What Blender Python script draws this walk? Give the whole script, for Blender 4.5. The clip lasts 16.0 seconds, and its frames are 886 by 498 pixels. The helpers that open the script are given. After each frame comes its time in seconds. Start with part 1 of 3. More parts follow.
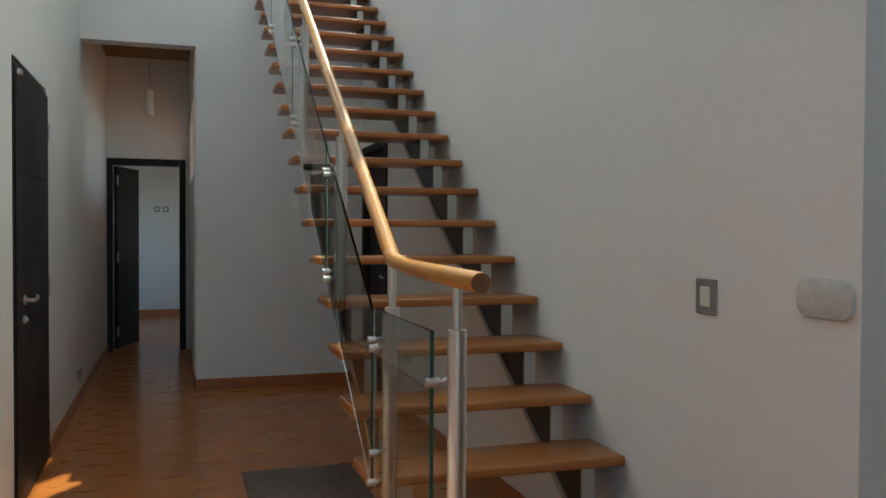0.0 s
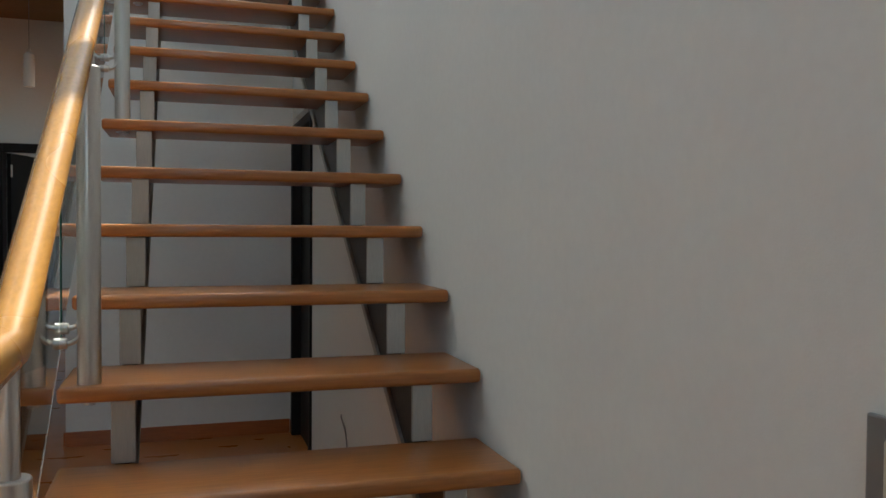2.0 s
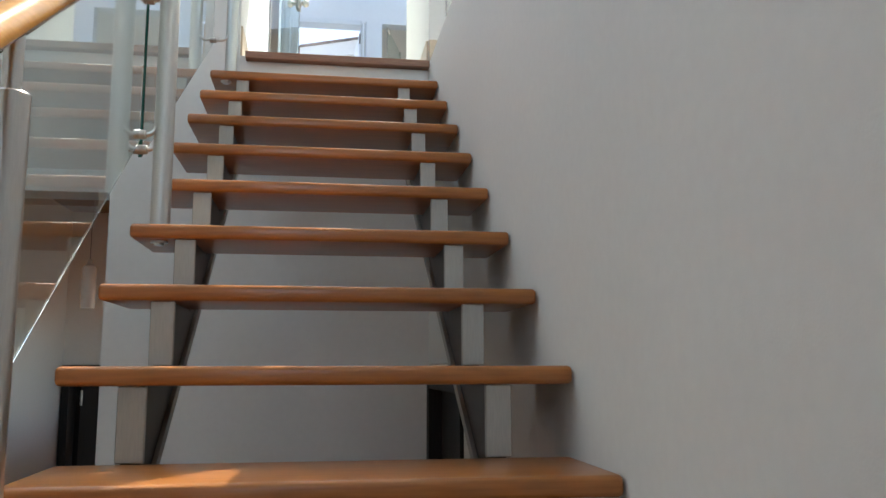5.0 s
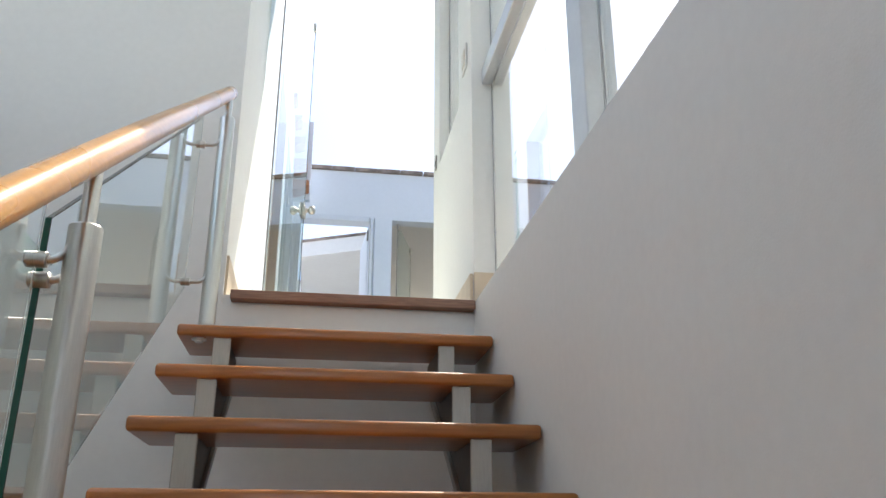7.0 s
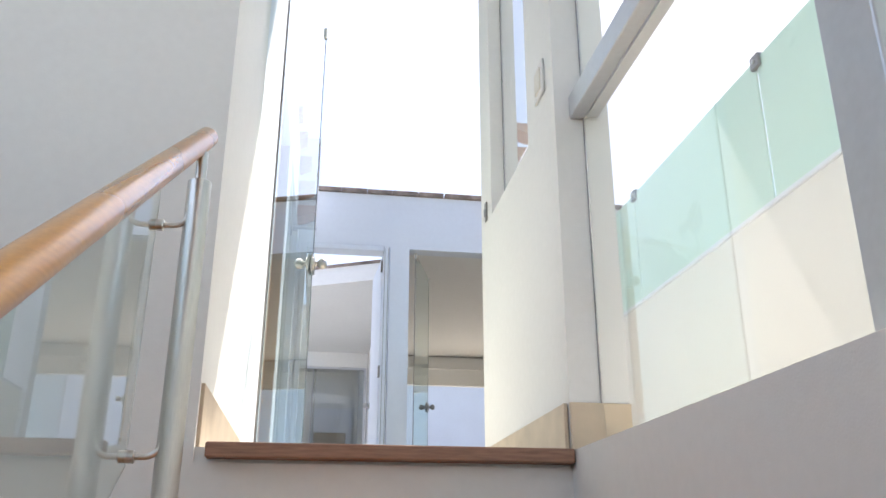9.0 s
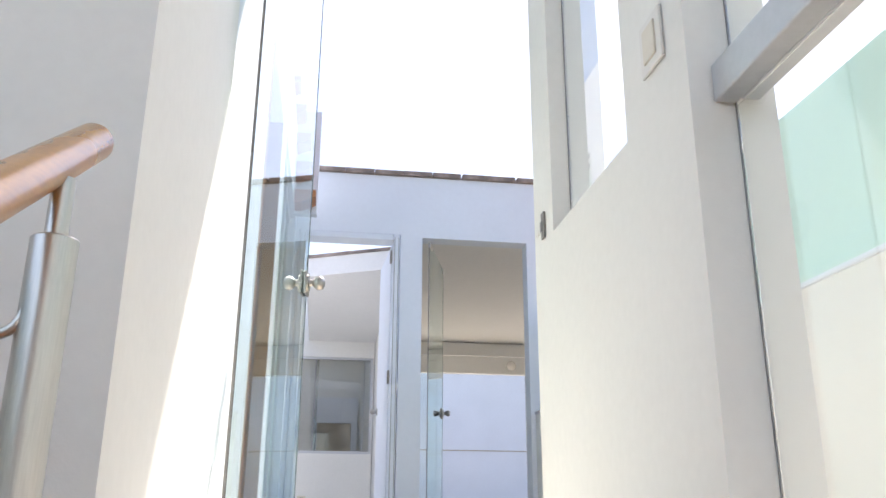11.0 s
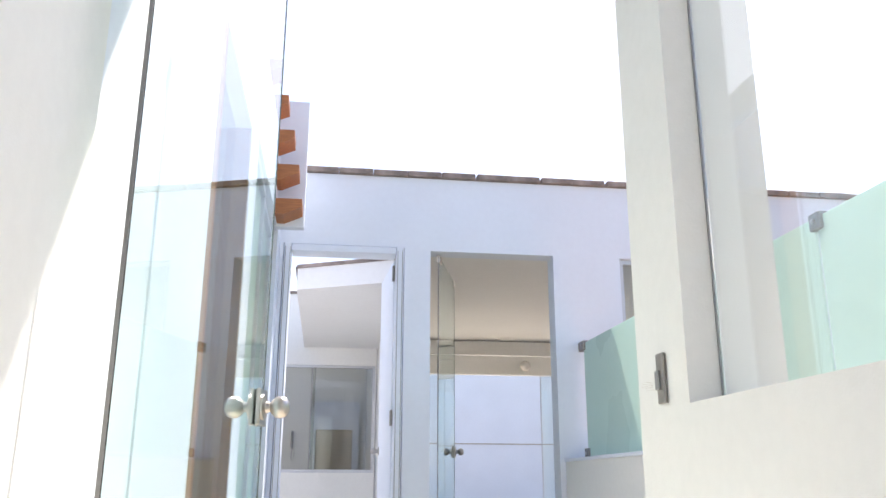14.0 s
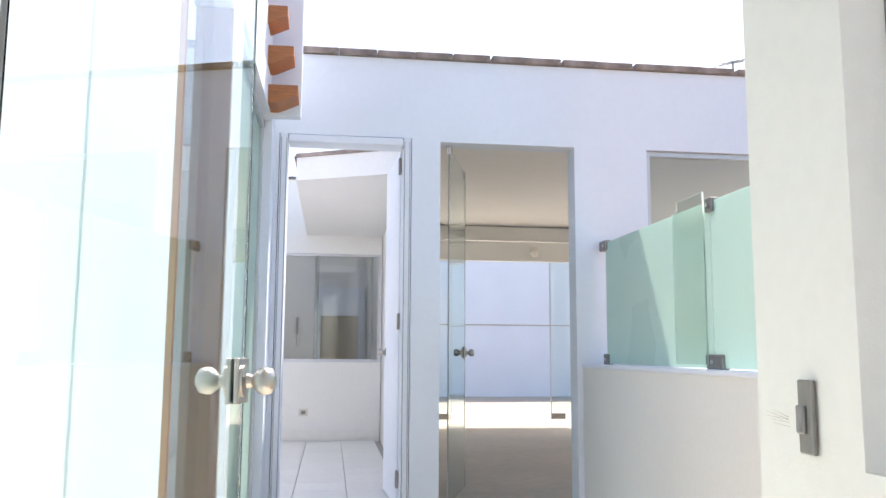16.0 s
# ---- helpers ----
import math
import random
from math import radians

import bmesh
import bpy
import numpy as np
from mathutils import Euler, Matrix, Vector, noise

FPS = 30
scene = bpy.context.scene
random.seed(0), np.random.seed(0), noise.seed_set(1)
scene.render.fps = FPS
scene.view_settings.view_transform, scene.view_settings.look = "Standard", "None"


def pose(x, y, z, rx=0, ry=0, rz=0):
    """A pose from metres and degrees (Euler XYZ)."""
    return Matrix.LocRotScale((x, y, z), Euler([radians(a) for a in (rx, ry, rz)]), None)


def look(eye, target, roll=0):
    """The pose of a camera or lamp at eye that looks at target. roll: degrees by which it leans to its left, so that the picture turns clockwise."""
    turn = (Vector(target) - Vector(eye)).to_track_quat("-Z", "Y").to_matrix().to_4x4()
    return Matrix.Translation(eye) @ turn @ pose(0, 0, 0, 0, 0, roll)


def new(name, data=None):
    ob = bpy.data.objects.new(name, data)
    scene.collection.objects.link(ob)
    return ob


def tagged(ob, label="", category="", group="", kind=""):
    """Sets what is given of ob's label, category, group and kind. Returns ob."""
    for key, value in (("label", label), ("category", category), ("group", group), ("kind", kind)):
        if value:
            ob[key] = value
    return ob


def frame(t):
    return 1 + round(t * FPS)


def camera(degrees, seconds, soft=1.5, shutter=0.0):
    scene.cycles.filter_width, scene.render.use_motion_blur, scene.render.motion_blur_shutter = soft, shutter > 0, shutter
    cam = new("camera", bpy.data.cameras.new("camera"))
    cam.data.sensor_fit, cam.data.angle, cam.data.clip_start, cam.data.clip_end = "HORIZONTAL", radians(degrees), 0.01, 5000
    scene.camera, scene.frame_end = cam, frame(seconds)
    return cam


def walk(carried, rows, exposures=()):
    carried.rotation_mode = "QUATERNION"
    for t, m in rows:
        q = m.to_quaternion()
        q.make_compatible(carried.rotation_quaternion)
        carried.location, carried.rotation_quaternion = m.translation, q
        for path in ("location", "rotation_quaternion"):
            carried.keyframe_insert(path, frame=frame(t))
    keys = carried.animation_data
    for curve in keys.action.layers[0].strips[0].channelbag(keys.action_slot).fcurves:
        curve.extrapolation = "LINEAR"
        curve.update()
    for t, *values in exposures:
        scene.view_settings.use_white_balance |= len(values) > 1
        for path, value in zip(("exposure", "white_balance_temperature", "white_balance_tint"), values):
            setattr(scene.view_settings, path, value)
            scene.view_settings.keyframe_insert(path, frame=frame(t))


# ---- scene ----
cam = camera(56.4, 16.0)
PATH = [
    (0, (-1.581, -1.959, 1.357), (-0.965, -0.057, 1.311), 0.3),
    (0.5, (-1.349, -1.631, 1.379), (-0.734, 0.271, 1.327), 0.2),
    (1, (-1.101, -1.243, 1.39), (-0.486, 0.66, 1.335), 0.3),
    (1.5, (-0.873, -0.809, 1.385), (-0.257, 1.093, 1.334), 0.5),
    (2, (-0.708, -0.416, 1.404), (-0.108, 1.491, 1.352), 0.4),
    (2.5, (-0.612, -0.064, 1.504), (-0.07, 1.859, 1.435), 0.2),
    (3, (-0.547, 0.339, 1.638), (-0.081, 2.283, 1.579), 0.3),
    (3.5, (-0.5, 0.647, 1.757), (-0.138, 2.613, 1.718), 0.0),
    (4, (-0.505, 0.958, 1.842), (-0.188, 2.932, 1.887), 0.1),
    (4.5, (-0.488, 1.262, 1.965), (-0.203, 3.234, 2.128), -0.3),
    (5, (-0.501, 1.494, 2.11), (-0.205, 3.451, 2.392), -0.1),
    (5.2, (-0.512, 1.612, 2.171), (-0.211, 3.56, 2.51), -0.1),
    (7.3, (-0.552, 2.555, 2.795), (-0.266, 4.407, 3.495), 0.1),
    (7.5, (-0.549, 2.64, 2.86), (-0.269, 4.493, 3.558), 0.0),
    (8, (-0.583, 2.853, 3.011), (-0.298, 4.706, 3.706), 0.3),
    (8.5, (-0.603, 3.069, 3.153), (-0.32, 4.922, 3.85), 0.4),
    (9, (-0.612, 3.277, 3.311), (-0.331, 5.132, 4.004), 0.1),
    (9.2, (-0.614, 3.36, 3.361), (-0.334, 5.214, 4.054), 0.3),
    (11.5, (-0.591, 4.23, 3.89), (-0.322, 6.116, 4.499), 0.2),
    (12, (-0.59, 4.392, 4.01), (-0.317, 6.277, 4.622), -0.1),
    (12.5, (-0.548, 4.557, 4.15), (-0.278, 6.442, 4.763), 0.1),
    (13, (-0.513, 4.697, 4.252), (-0.248, 6.583, 4.863), 0.1),
    (13.5, (-0.517, 4.851, 4.334), (-0.249, 6.741, 4.933), 0.1),
    (14, (-0.519, 4.951, 4.401), (-0.253, 6.856, 4.948), 0.1),
    (14.5, (-0.5, 5.067, 4.453), (-0.234, 6.991, 4.928), 0.4),
    (15, (-0.486, 5.154, 4.541), (-0.219, 7.097, 4.931), 0.5),
    (15.5, (-0.484, 5.25, 4.568), (-0.218, 7.206, 4.888), 0.6),
    (16, (-0.505, 5.354, 4.625), (-0.24, 7.321, 4.875), 0.3),
]
EXPO = [(0, 1.12, 6330, 1), (2, 1.06, 6310, 2), (3.5, 1.13, 6330, 3), (5, 1.14, 6430, 6), (7.5, 0.96, 6640, 10), (9, 0.98, 6680, 13), (11.5, 1.03, 6700, 15), (13, 1.10, 6720, 16), (16, 1.20, 6800, 15)]
walk(cam, [(t, look(eye, target, roll)) for t, eye, target, roll in PATH], EXPO)

# ---- daylight ----
SUN_TO = Vector((0.392, 0.525, 1.0)).normalized()
world = bpy.data.worlds.new("sky")
scene.world = world
world.use_nodes = True
wn = world.node_tree
sky = wn.nodes.new("ShaderNodeTexSky")
sky.sky_type = "NISHITA"
sky.sun_disc = False
sky.dust_density, sky.air_density, sky.ozone_density = 1.7, 1.0, 1.0
sky.sun_elevation = math.asin(SUN_TO.z)
sky.sun_rotation = math.atan2(SUN_TO.x, SUN_TO.y)
wn.links.new(sky.outputs[0], wn.nodes["Background"].inputs[0])
wn.nodes["Background"].inputs[1].default_value = 0.15
sun_data = bpy.data.lights.new("sun", "SUN")
sun_data.energy, sun_data.angle, sun_data.color = 3.2, radians(0.5), (1.0, 0.95, 0.87)
sun = new("sun", sun_data)
sun.matrix_world = look(SUN_TO * 30, (0, 0, 0))
# added fill lamp, cool as sky light, in a made-up high south opening
south_light = bpy.data.lights.new("south_fill", "AREA")
south_light.shape, south_light.size, south_light.size_y = "RECTANGLE", 1.7, 2.8
south_light.energy, south_light.color = 6.0, (0.92, 0.97, 1.0)
south_lamp = new("south_fill", south_light)
south_lamp.matrix_world = look((-1.3, -3.42, 4.8), (-1.3, 2.0, 4.8))
# added fill lamp, cool as sky light, high on the west side of the stairwell
west_light = bpy.data.lights.new("west_fill", "AREA")
west_light.shape, west_light.size, west_light.size_y = "RECTANGLE", 4.1, 2.0
west_light.energy, west_light.color = 12.0, (0.86, 0.95, 1.0)
west_lamp = new("west_fill", west_light)
west_lamp.matrix_world = look((-2.36, 2.75, 5.5), (0.0, 2.75, 5.5))


# ---- materials ----
def material(name, base, rough=0.6, metal=0.0, grain=None, amount=0.1, stain=0.06, bump=0.0, bump_scale=300.0, coat=0.0, stretch=(1, 1, 1), per_object=0.0, spec=0.5):
    """A painted, wooden or metal surface with fine grain and broad, faint stains."""
    m = bpy.data.materials.new(name)
    m.use_nodes = True
    n, l = m.node_tree.nodes, m.node_tree.links
    b = n["Principled BSDF"]
    b.inputs["Roughness"].default_value = rough
    b.inputs["Metallic"].default_value = metal
    b.inputs["Coat Weight"].default_value = coat
    b.inputs["Coat Roughness"].default_value = 0.12
    b.inputs["Specular IOR Level"].default_value = spec
    co = n.new("ShaderNodeTexCoord")
    mp = n.new("ShaderNodeMapping")
    mp.inputs["Scale"].default_value = stretch
    l.new(co.outputs["Object"], mp.inputs[0])
    fine = n.new("ShaderNodeTexNoise")
    fine.inputs["Scale"].default_value = grain or 60
    fine.inputs["Detail"].default_value = 6
    l.new(mp.outputs[0], fine.inputs["Vector"])
    broad = n.new("ShaderNodeTexNoise")
    broad.inputs["Scale"].default_value = 1.3
    broad.inputs["Detail"].default_value = 4
    l.new(co.outputs["Object"], broad.inputs["Vector"])

    def span(src, lo, hi):
        r = n.new("ShaderNodeMapRange")
        r.inputs[1].default_value, r.inputs[2].default_value = 0.3, 0.7
        r.inputs[3].default_value, r.inputs[4].default_value = lo, hi
        l.new(src, r.inputs[0])
        return r.outputs[0]

    def times(a, c):
        q = n.new("ShaderNodeMath")
        q.operation = "MULTIPLY"
        l.new(a, q.inputs[0])
        l.new(c, q.inputs[1])
        return q.outputs[0]

    k = times(span(fine.outputs[0], 1 - amount, 1 + amount), span(broad.outputs[0], 1 - stain, 1 + stain))
    if per_object:
        info = n.new("ShaderNodeObjectInfo")
        r = n.new("ShaderNodeMapRange")
        r.inputs[3].default_value, r.inputs[4].default_value = 1 - per_object, 1 + per_object
        l.new(info.outputs["Random"], r.inputs[0])
        k = times(k, r.outputs[0])
    mix = n.new("ShaderNodeVectorMath")
    mix.operation = "SCALE"
    mix.inputs[0].default_value = base
    l.new(k, mix.inputs["Scale"])
    l.new(mix.outputs[0], b.inputs["Base Color"])
    l.new(span(broad.outputs[0], rough * 0.85, min(1, rough * 1.15)), b.inputs["Roughness"])
    if bump:
        bn = n.new("ShaderNodeTexNoise")
        bn.inputs["Scale"].default_value = bump_scale
        bn.inputs["Detail"].default_value = 3
        l.new(mp.outputs[0], bn.inputs["Vector"])
        bp = n.new("ShaderNodeBump")
        bp.inputs["Strength"].default_value = bump
        bp.inputs["Distance"].default_value = 0.002
        l.new(bn.outputs[0], bp.inputs["Height"])
        l.new(bp.outputs[0], b.inputs["Normal"])
    return m


def glass_material(name, tint, rough=0.0):
    m = bpy.data.materials.new(name)
    m.use_nodes = True
    b = m.node_tree.nodes["Principled BSDF"]
    b.inputs["Base Color"].default_value = (*tint, 1)
    b.inputs["Transmission Weight"].default_value = 1.0
    b.inputs["Roughness"].default_value = rough
    b.inputs["IOR"].default_value = 1.5
    return m


WHITE = material("white_wall_paint", (0.774, 0.774, 0.747), 0.75, grain=40, amount=0.015, stain=0.025, bump=0.15, bump_scale=220)
CEIL = material("ceiling_paint", (0.8, 0.8, 0.79), 0.85, grain=30, amount=0.015, stain=0.02, bump=0.1)
# white outdoor paint with the blue of skylit shade put into its colour
OUT_WHITE = material("shade_blue_white_paint", (0.745, 0.785, 0.855), 0.8, grain=25, amount=0.012, stain=0.03, bump=0.1, bump_scale=150)
TREAD_WOOD = material("varnished_tread_wood", (0.36, 0.130, 0.028), 0.34, grain=14, amount=0.17, stain=0.08, coat=0.35, stretch=(0.6, 9, 9), per_object=0.08)
RAIL_WOOD = material("varnished_rail_wood", (0.52, 0.245, 0.050), 0.27, grain=16, amount=0.10, stain=0.06, coat=0.4, stretch=(9, 0.7, 9))
FLOOR_WOOD = material("polished_floor_wood", (0.46, 0.150, 0.026), 0.30, grain=12, amount=0.09, stain=0.05, coat=0.15, stretch=(0.5, 9, 9), per_object=0.035)
WORN_WOOD = material("worn_nosing_wood", (0.27, 0.15, 0.10), 0.55, grain=20, amount=0.25, stain=0.2, stretch=(0.8, 8, 8))
END_GRAIN = material("dark_end_grain", (0.20, 0.08, 0.032), 0.5, grain=60, amount=0.2, stain=0.1)
NICKEL = material("satin_nickel", (0.46, 0.44, 0.41), 0.28, 1.0, grain=60, amount=0.04, stain=0.06)
SKIRT_WOOD = material("skirting_wood", (0.37, 0.110, 0.028), 0.35, grain=14, amount=0.12, stain=0.1, coat=0.2, stretch=(0.8, 0.8, 9))
DARK_WOOD = material("dark_stained_wood", (0.014, 0.012, 0.011), 0.55, grain=18, amount=0.3, stain=0.15, bump=0.06, bump_scale=80, stretch=(9, 9, 0.7), spec=0.25)
STEEL = material("brushed_stainless_steel", (0.62, 0.60, 0.57), 0.32, 1.0, grain=90, amount=0.05, stain=0.06, bump=0.04, stretch=(6, 6, 0.4))
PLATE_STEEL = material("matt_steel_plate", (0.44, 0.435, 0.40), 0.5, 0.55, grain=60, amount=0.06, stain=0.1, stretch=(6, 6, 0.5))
DARK_STEEL = material("dull_steel_plate", (0.30, 0.285, 0.27), 0.5, 0.8, grain=40, amount=0.1, stain=0.15)
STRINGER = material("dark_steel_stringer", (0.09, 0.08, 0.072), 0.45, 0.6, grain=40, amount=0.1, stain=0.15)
ALU = material("window_aluminium", (0.55, 0.57, 0.60), 0.4, 0.55, grain=60, amount=0.03, stain=0.05)
PLASTIC = material("cream_switch_plastic", (0.66, 0.62, 0.53), 0.45, grain=60, amount=0.02, stain=0.03)
PLATE_WHITE = material("white_plate_plastic", (0.72, 0.71, 0.68), 0.5, grain=60, amount=0.02, stain=0.04)
COVER_PAINT = material("painted_over_plastic", (0.60, 0.595, 0.55), 0.6, grain=40, amount=0.08, stain=0.1, bump=0.3, bump_scale=60)
GREY_PLATE = material("grey_switch_frame", (0.27, 0.27, 0.27), 0.4, 0.3, grain=60, amount=0.03, stain=0.04)
TILE = material("white_floor_tile", (0.78, 0.77, 0.74), 0.35, grain=20, amount=0.03, stain=0.05, per_object=0.03)
GROUT = material("tile_grout", (0.38, 0.37, 0.35), 0.9, grain=80, amount=0.1, stain=0.1)
BEIGE_TILE = material("beige_skirting_tile", (0.56, 0.46, 0.34), 0.5, grain=12, amount=0.08, stain=0.1)
# for unseen terrace floors; made pale to bounce light onto walls and parapet
BOUNCE_FLOOR = material("pale_bounce_floor", (0.72, 0.64, 0.52), 0.5, grain=14, amount=0.05, stain=0.06)
RUG = material("grey_brown_doormat", (0.16, 0.125, 0.10), 0.95, grain=30, amount=0.3, stain=0.2, bump=0.8, bump_scale=400)
FLASHING = material("weathered_roof_edge", (0.25, 0.20, 0.175), 0.85, grain=9, amount=0.5, stain=0.3, bump=0.5, bump_scale=80)
CEMENT = material("grey_cement_floor", (0.42, 0.37, 0.30), 0.7, grain=10, amount=0.08, stain=0.12, bump=0.2, bump_scale=120)
# brown that stands in for the dim interior behind the terrace window
DIM_BROWN = material("dim_interior_brown", (0.27, 0.145, 0.060), 0.75, grain=20, amount=0.06, stain=0.08)
OUTER_WOOD = material("oiled_outdoor_wood", (0.36, 0.13, 0.04), 0.5, grain=14, amount=0.2, stain=0.12, stretch=(0.8, 8, 8))
SEAL = material("dark_silicone_seal", (0.08, 0.085, 0.08), 0.6, grain=50, amount=0.1, stain=0.1)
GROUND = material("dusty_ground", (0.24, 0.21, 0.17), 0.95, grain=3, amount=0.2, stain=0.2)
OPAL = material("opal_lamp_glass", (0.72, 0.70, 0.66), 0.25, grain=40, amount=0.02, stain=0.03)
GLASS = glass_material("clear_green_glass", (0.86, 0.93, 0.905))
LEAF_GLASS = glass_material("door_leaf_glass", (0.79, 0.925, 0.912))
GLASS_EDGE = material("green_glass_edge", (0.022, 0.10, 0.072), 0.12, grain=40, amount=0.05, stain=0.05)
LEAF_EDGE = material("pale_glass_edge", (0.05, 0.075, 0.072), 0.5, grain=40, amount=0.05, stain=0.05)
TEAL_GLASS = glass_material("pale_teal_glass", (0.80, 0.94, 0.92))
WIN_GLASS = glass_material("clear_window_glass", (0.97, 0.985, 0.98))
FROST = material("frosted_teal_glass", (0.56, 0.665, 0.615), 0.3, grain=30, amount=0.02, stain=0.05)
frost_n = FROST.node_tree.nodes
frost_mix, frost_tr = frost_n.new("ShaderNodeMixShader"), frost_n.new("ShaderNodeBsdfTranslucent")
frost_tr.inputs[0].default_value = (0.70, 0.845, 0.785, 1)
frost_mix.inputs[0].default_value = 0.6
FROST.node_tree.links.new(frost_n["Principled BSDF"].outputs[0], frost_mix.inputs[1])
FROST.node_tree.links.new(frost_tr.outputs[0], frost_mix.inputs[2])
FROST.node_tree.links.new(frost_mix.outputs[0], frost_n["Material Output"].inputs[0])
DARK_GLASS = glass_material("grey_tinted_glass", (0.66, 0.68, 0.66))


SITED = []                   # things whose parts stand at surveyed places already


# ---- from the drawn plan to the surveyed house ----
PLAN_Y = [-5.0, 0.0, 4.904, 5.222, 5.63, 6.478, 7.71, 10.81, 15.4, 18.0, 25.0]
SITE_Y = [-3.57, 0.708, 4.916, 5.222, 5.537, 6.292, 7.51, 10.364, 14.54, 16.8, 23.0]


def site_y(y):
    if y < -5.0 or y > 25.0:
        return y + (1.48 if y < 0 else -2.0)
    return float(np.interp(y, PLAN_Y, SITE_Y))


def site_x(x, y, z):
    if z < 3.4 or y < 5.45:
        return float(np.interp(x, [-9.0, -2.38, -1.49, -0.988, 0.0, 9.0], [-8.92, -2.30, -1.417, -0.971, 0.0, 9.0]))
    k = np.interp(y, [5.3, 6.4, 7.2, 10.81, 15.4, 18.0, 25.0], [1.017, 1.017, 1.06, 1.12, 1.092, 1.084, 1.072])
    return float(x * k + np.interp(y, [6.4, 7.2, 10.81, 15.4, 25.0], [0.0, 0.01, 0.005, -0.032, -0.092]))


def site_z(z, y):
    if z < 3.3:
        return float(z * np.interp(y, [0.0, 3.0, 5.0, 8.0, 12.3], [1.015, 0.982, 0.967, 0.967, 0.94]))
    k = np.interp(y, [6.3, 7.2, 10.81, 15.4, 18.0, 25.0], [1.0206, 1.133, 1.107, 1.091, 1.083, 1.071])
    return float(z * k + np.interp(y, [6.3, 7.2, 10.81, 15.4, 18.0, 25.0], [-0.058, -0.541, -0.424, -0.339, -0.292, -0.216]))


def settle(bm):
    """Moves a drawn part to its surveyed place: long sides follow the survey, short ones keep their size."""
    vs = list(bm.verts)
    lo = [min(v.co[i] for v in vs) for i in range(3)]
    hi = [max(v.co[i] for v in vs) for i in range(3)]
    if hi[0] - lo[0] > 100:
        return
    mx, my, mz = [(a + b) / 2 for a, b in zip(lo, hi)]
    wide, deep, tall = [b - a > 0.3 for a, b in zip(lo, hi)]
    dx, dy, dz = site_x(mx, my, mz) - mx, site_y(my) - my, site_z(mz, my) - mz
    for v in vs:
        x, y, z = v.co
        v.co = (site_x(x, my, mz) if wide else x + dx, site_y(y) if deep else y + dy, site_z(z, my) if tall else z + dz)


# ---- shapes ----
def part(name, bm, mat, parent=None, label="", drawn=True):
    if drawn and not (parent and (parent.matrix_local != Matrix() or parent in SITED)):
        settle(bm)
    me = bpy.data.meshes.new(name)
    bm.normal_update()
    bm.to_mesh(me)
    bm.free()
    me.materials.append(mat)
    ob = new(name, me)
    if not drawn or parent in SITED:
        SITED.append(ob)
    if parent:
        ob.parent = parent
    if label:
        tagged(ob, label)
    return ob


def thing(name, label, category, group="", at=(0, 0, 0)):
    ob = new(name)
    ob.location = at
    ob.empty_display_size = 0.1
    return tagged(ob, label, category, group)


def box(x0, x1, y0, y1, z0, z1, bevel=0.0, seg=2, bm=None):
    own = bm is None
    bm = bm or bmesh.new()
    made = bmesh.ops.create_cube(bm, size=1)["verts"]
    for v in made:
        v.co = Vector(((x0 + x1) / 2 + v.co.x * (x1 - x0), (y0 + y1) / 2 + v.co.y * (y1 - y0), (z0 + z1) / 2 + v.co.z * (z1 - z0)))
    if bevel and own:
        bmesh.ops.bevel(bm, geom=list(bm.edges), offset=bevel, segments=seg, affect="EDGES", profile=0.5)
    return bm


def smooth(ob, angle=40):
    for p in ob.data.polygons:
        p.use_smooth = True
    ob.data.set_sharp_from_angle(angle=radians(angle))
    return ob


def sweep(points, radius, seg=14, cap=True, bm=None):
    """A tube along points; radius is one number or one for each point."""
    bm = bm or bmesh.new()
    pts = [Vector(p) for p in points]
    rad = radius if isinstance(radius, (list, tuple)) else [radius] * len(pts)
    rings, side = [], None
    for i, p in enumerate(pts):
        a = (pts[i] - pts[i - 1]).normalized() if i else (pts[1] - pts[0]).normalized()
        b = (pts[i + 1] - pts[i]).normalized() if i + 1 < len(pts) else a
        d = (a + b).normalized()
        if side is None:
            side = d.orthogonal().normalized()
        side = (side - d * side.dot(d)).normalized()
        up = d.cross(side)
        wide = 1 / max(0.5, d.dot(b))
        rings.append([bm.verts.new(p + (side * math.cos(2 * math.pi * k / seg) + up * math.sin(2 * math.pi * k / seg)) * rad[i] * (wide if abs(wide) < 1.4 else 1)) for k in range(seg)])
    for q, r in zip(rings, rings[1:]):
        for k in range(seg):
            bm.faces.new((q[k], q[(k + 1) % seg], r[(k + 1) % seg], r[k]))
    if cap:
        bm.faces.new(list(reversed(rings[0])))
        bm.faces.new(rings[-1])
    bmesh.ops.recalc_face_normals(bm, faces=list(bm.faces))
    return bm


def lathe(profile, seg=20, axis=(0, 0, 1), at=(0, 0, 0), bm=None):
    """A turned solid: profile rows of (radius, height) along axis."""
    a = Vector(axis)
    return sweep([Vector(at) + a * h for _, h in profile], [max(r, 0.0005) for r, _ in profile], seg, True, bm)


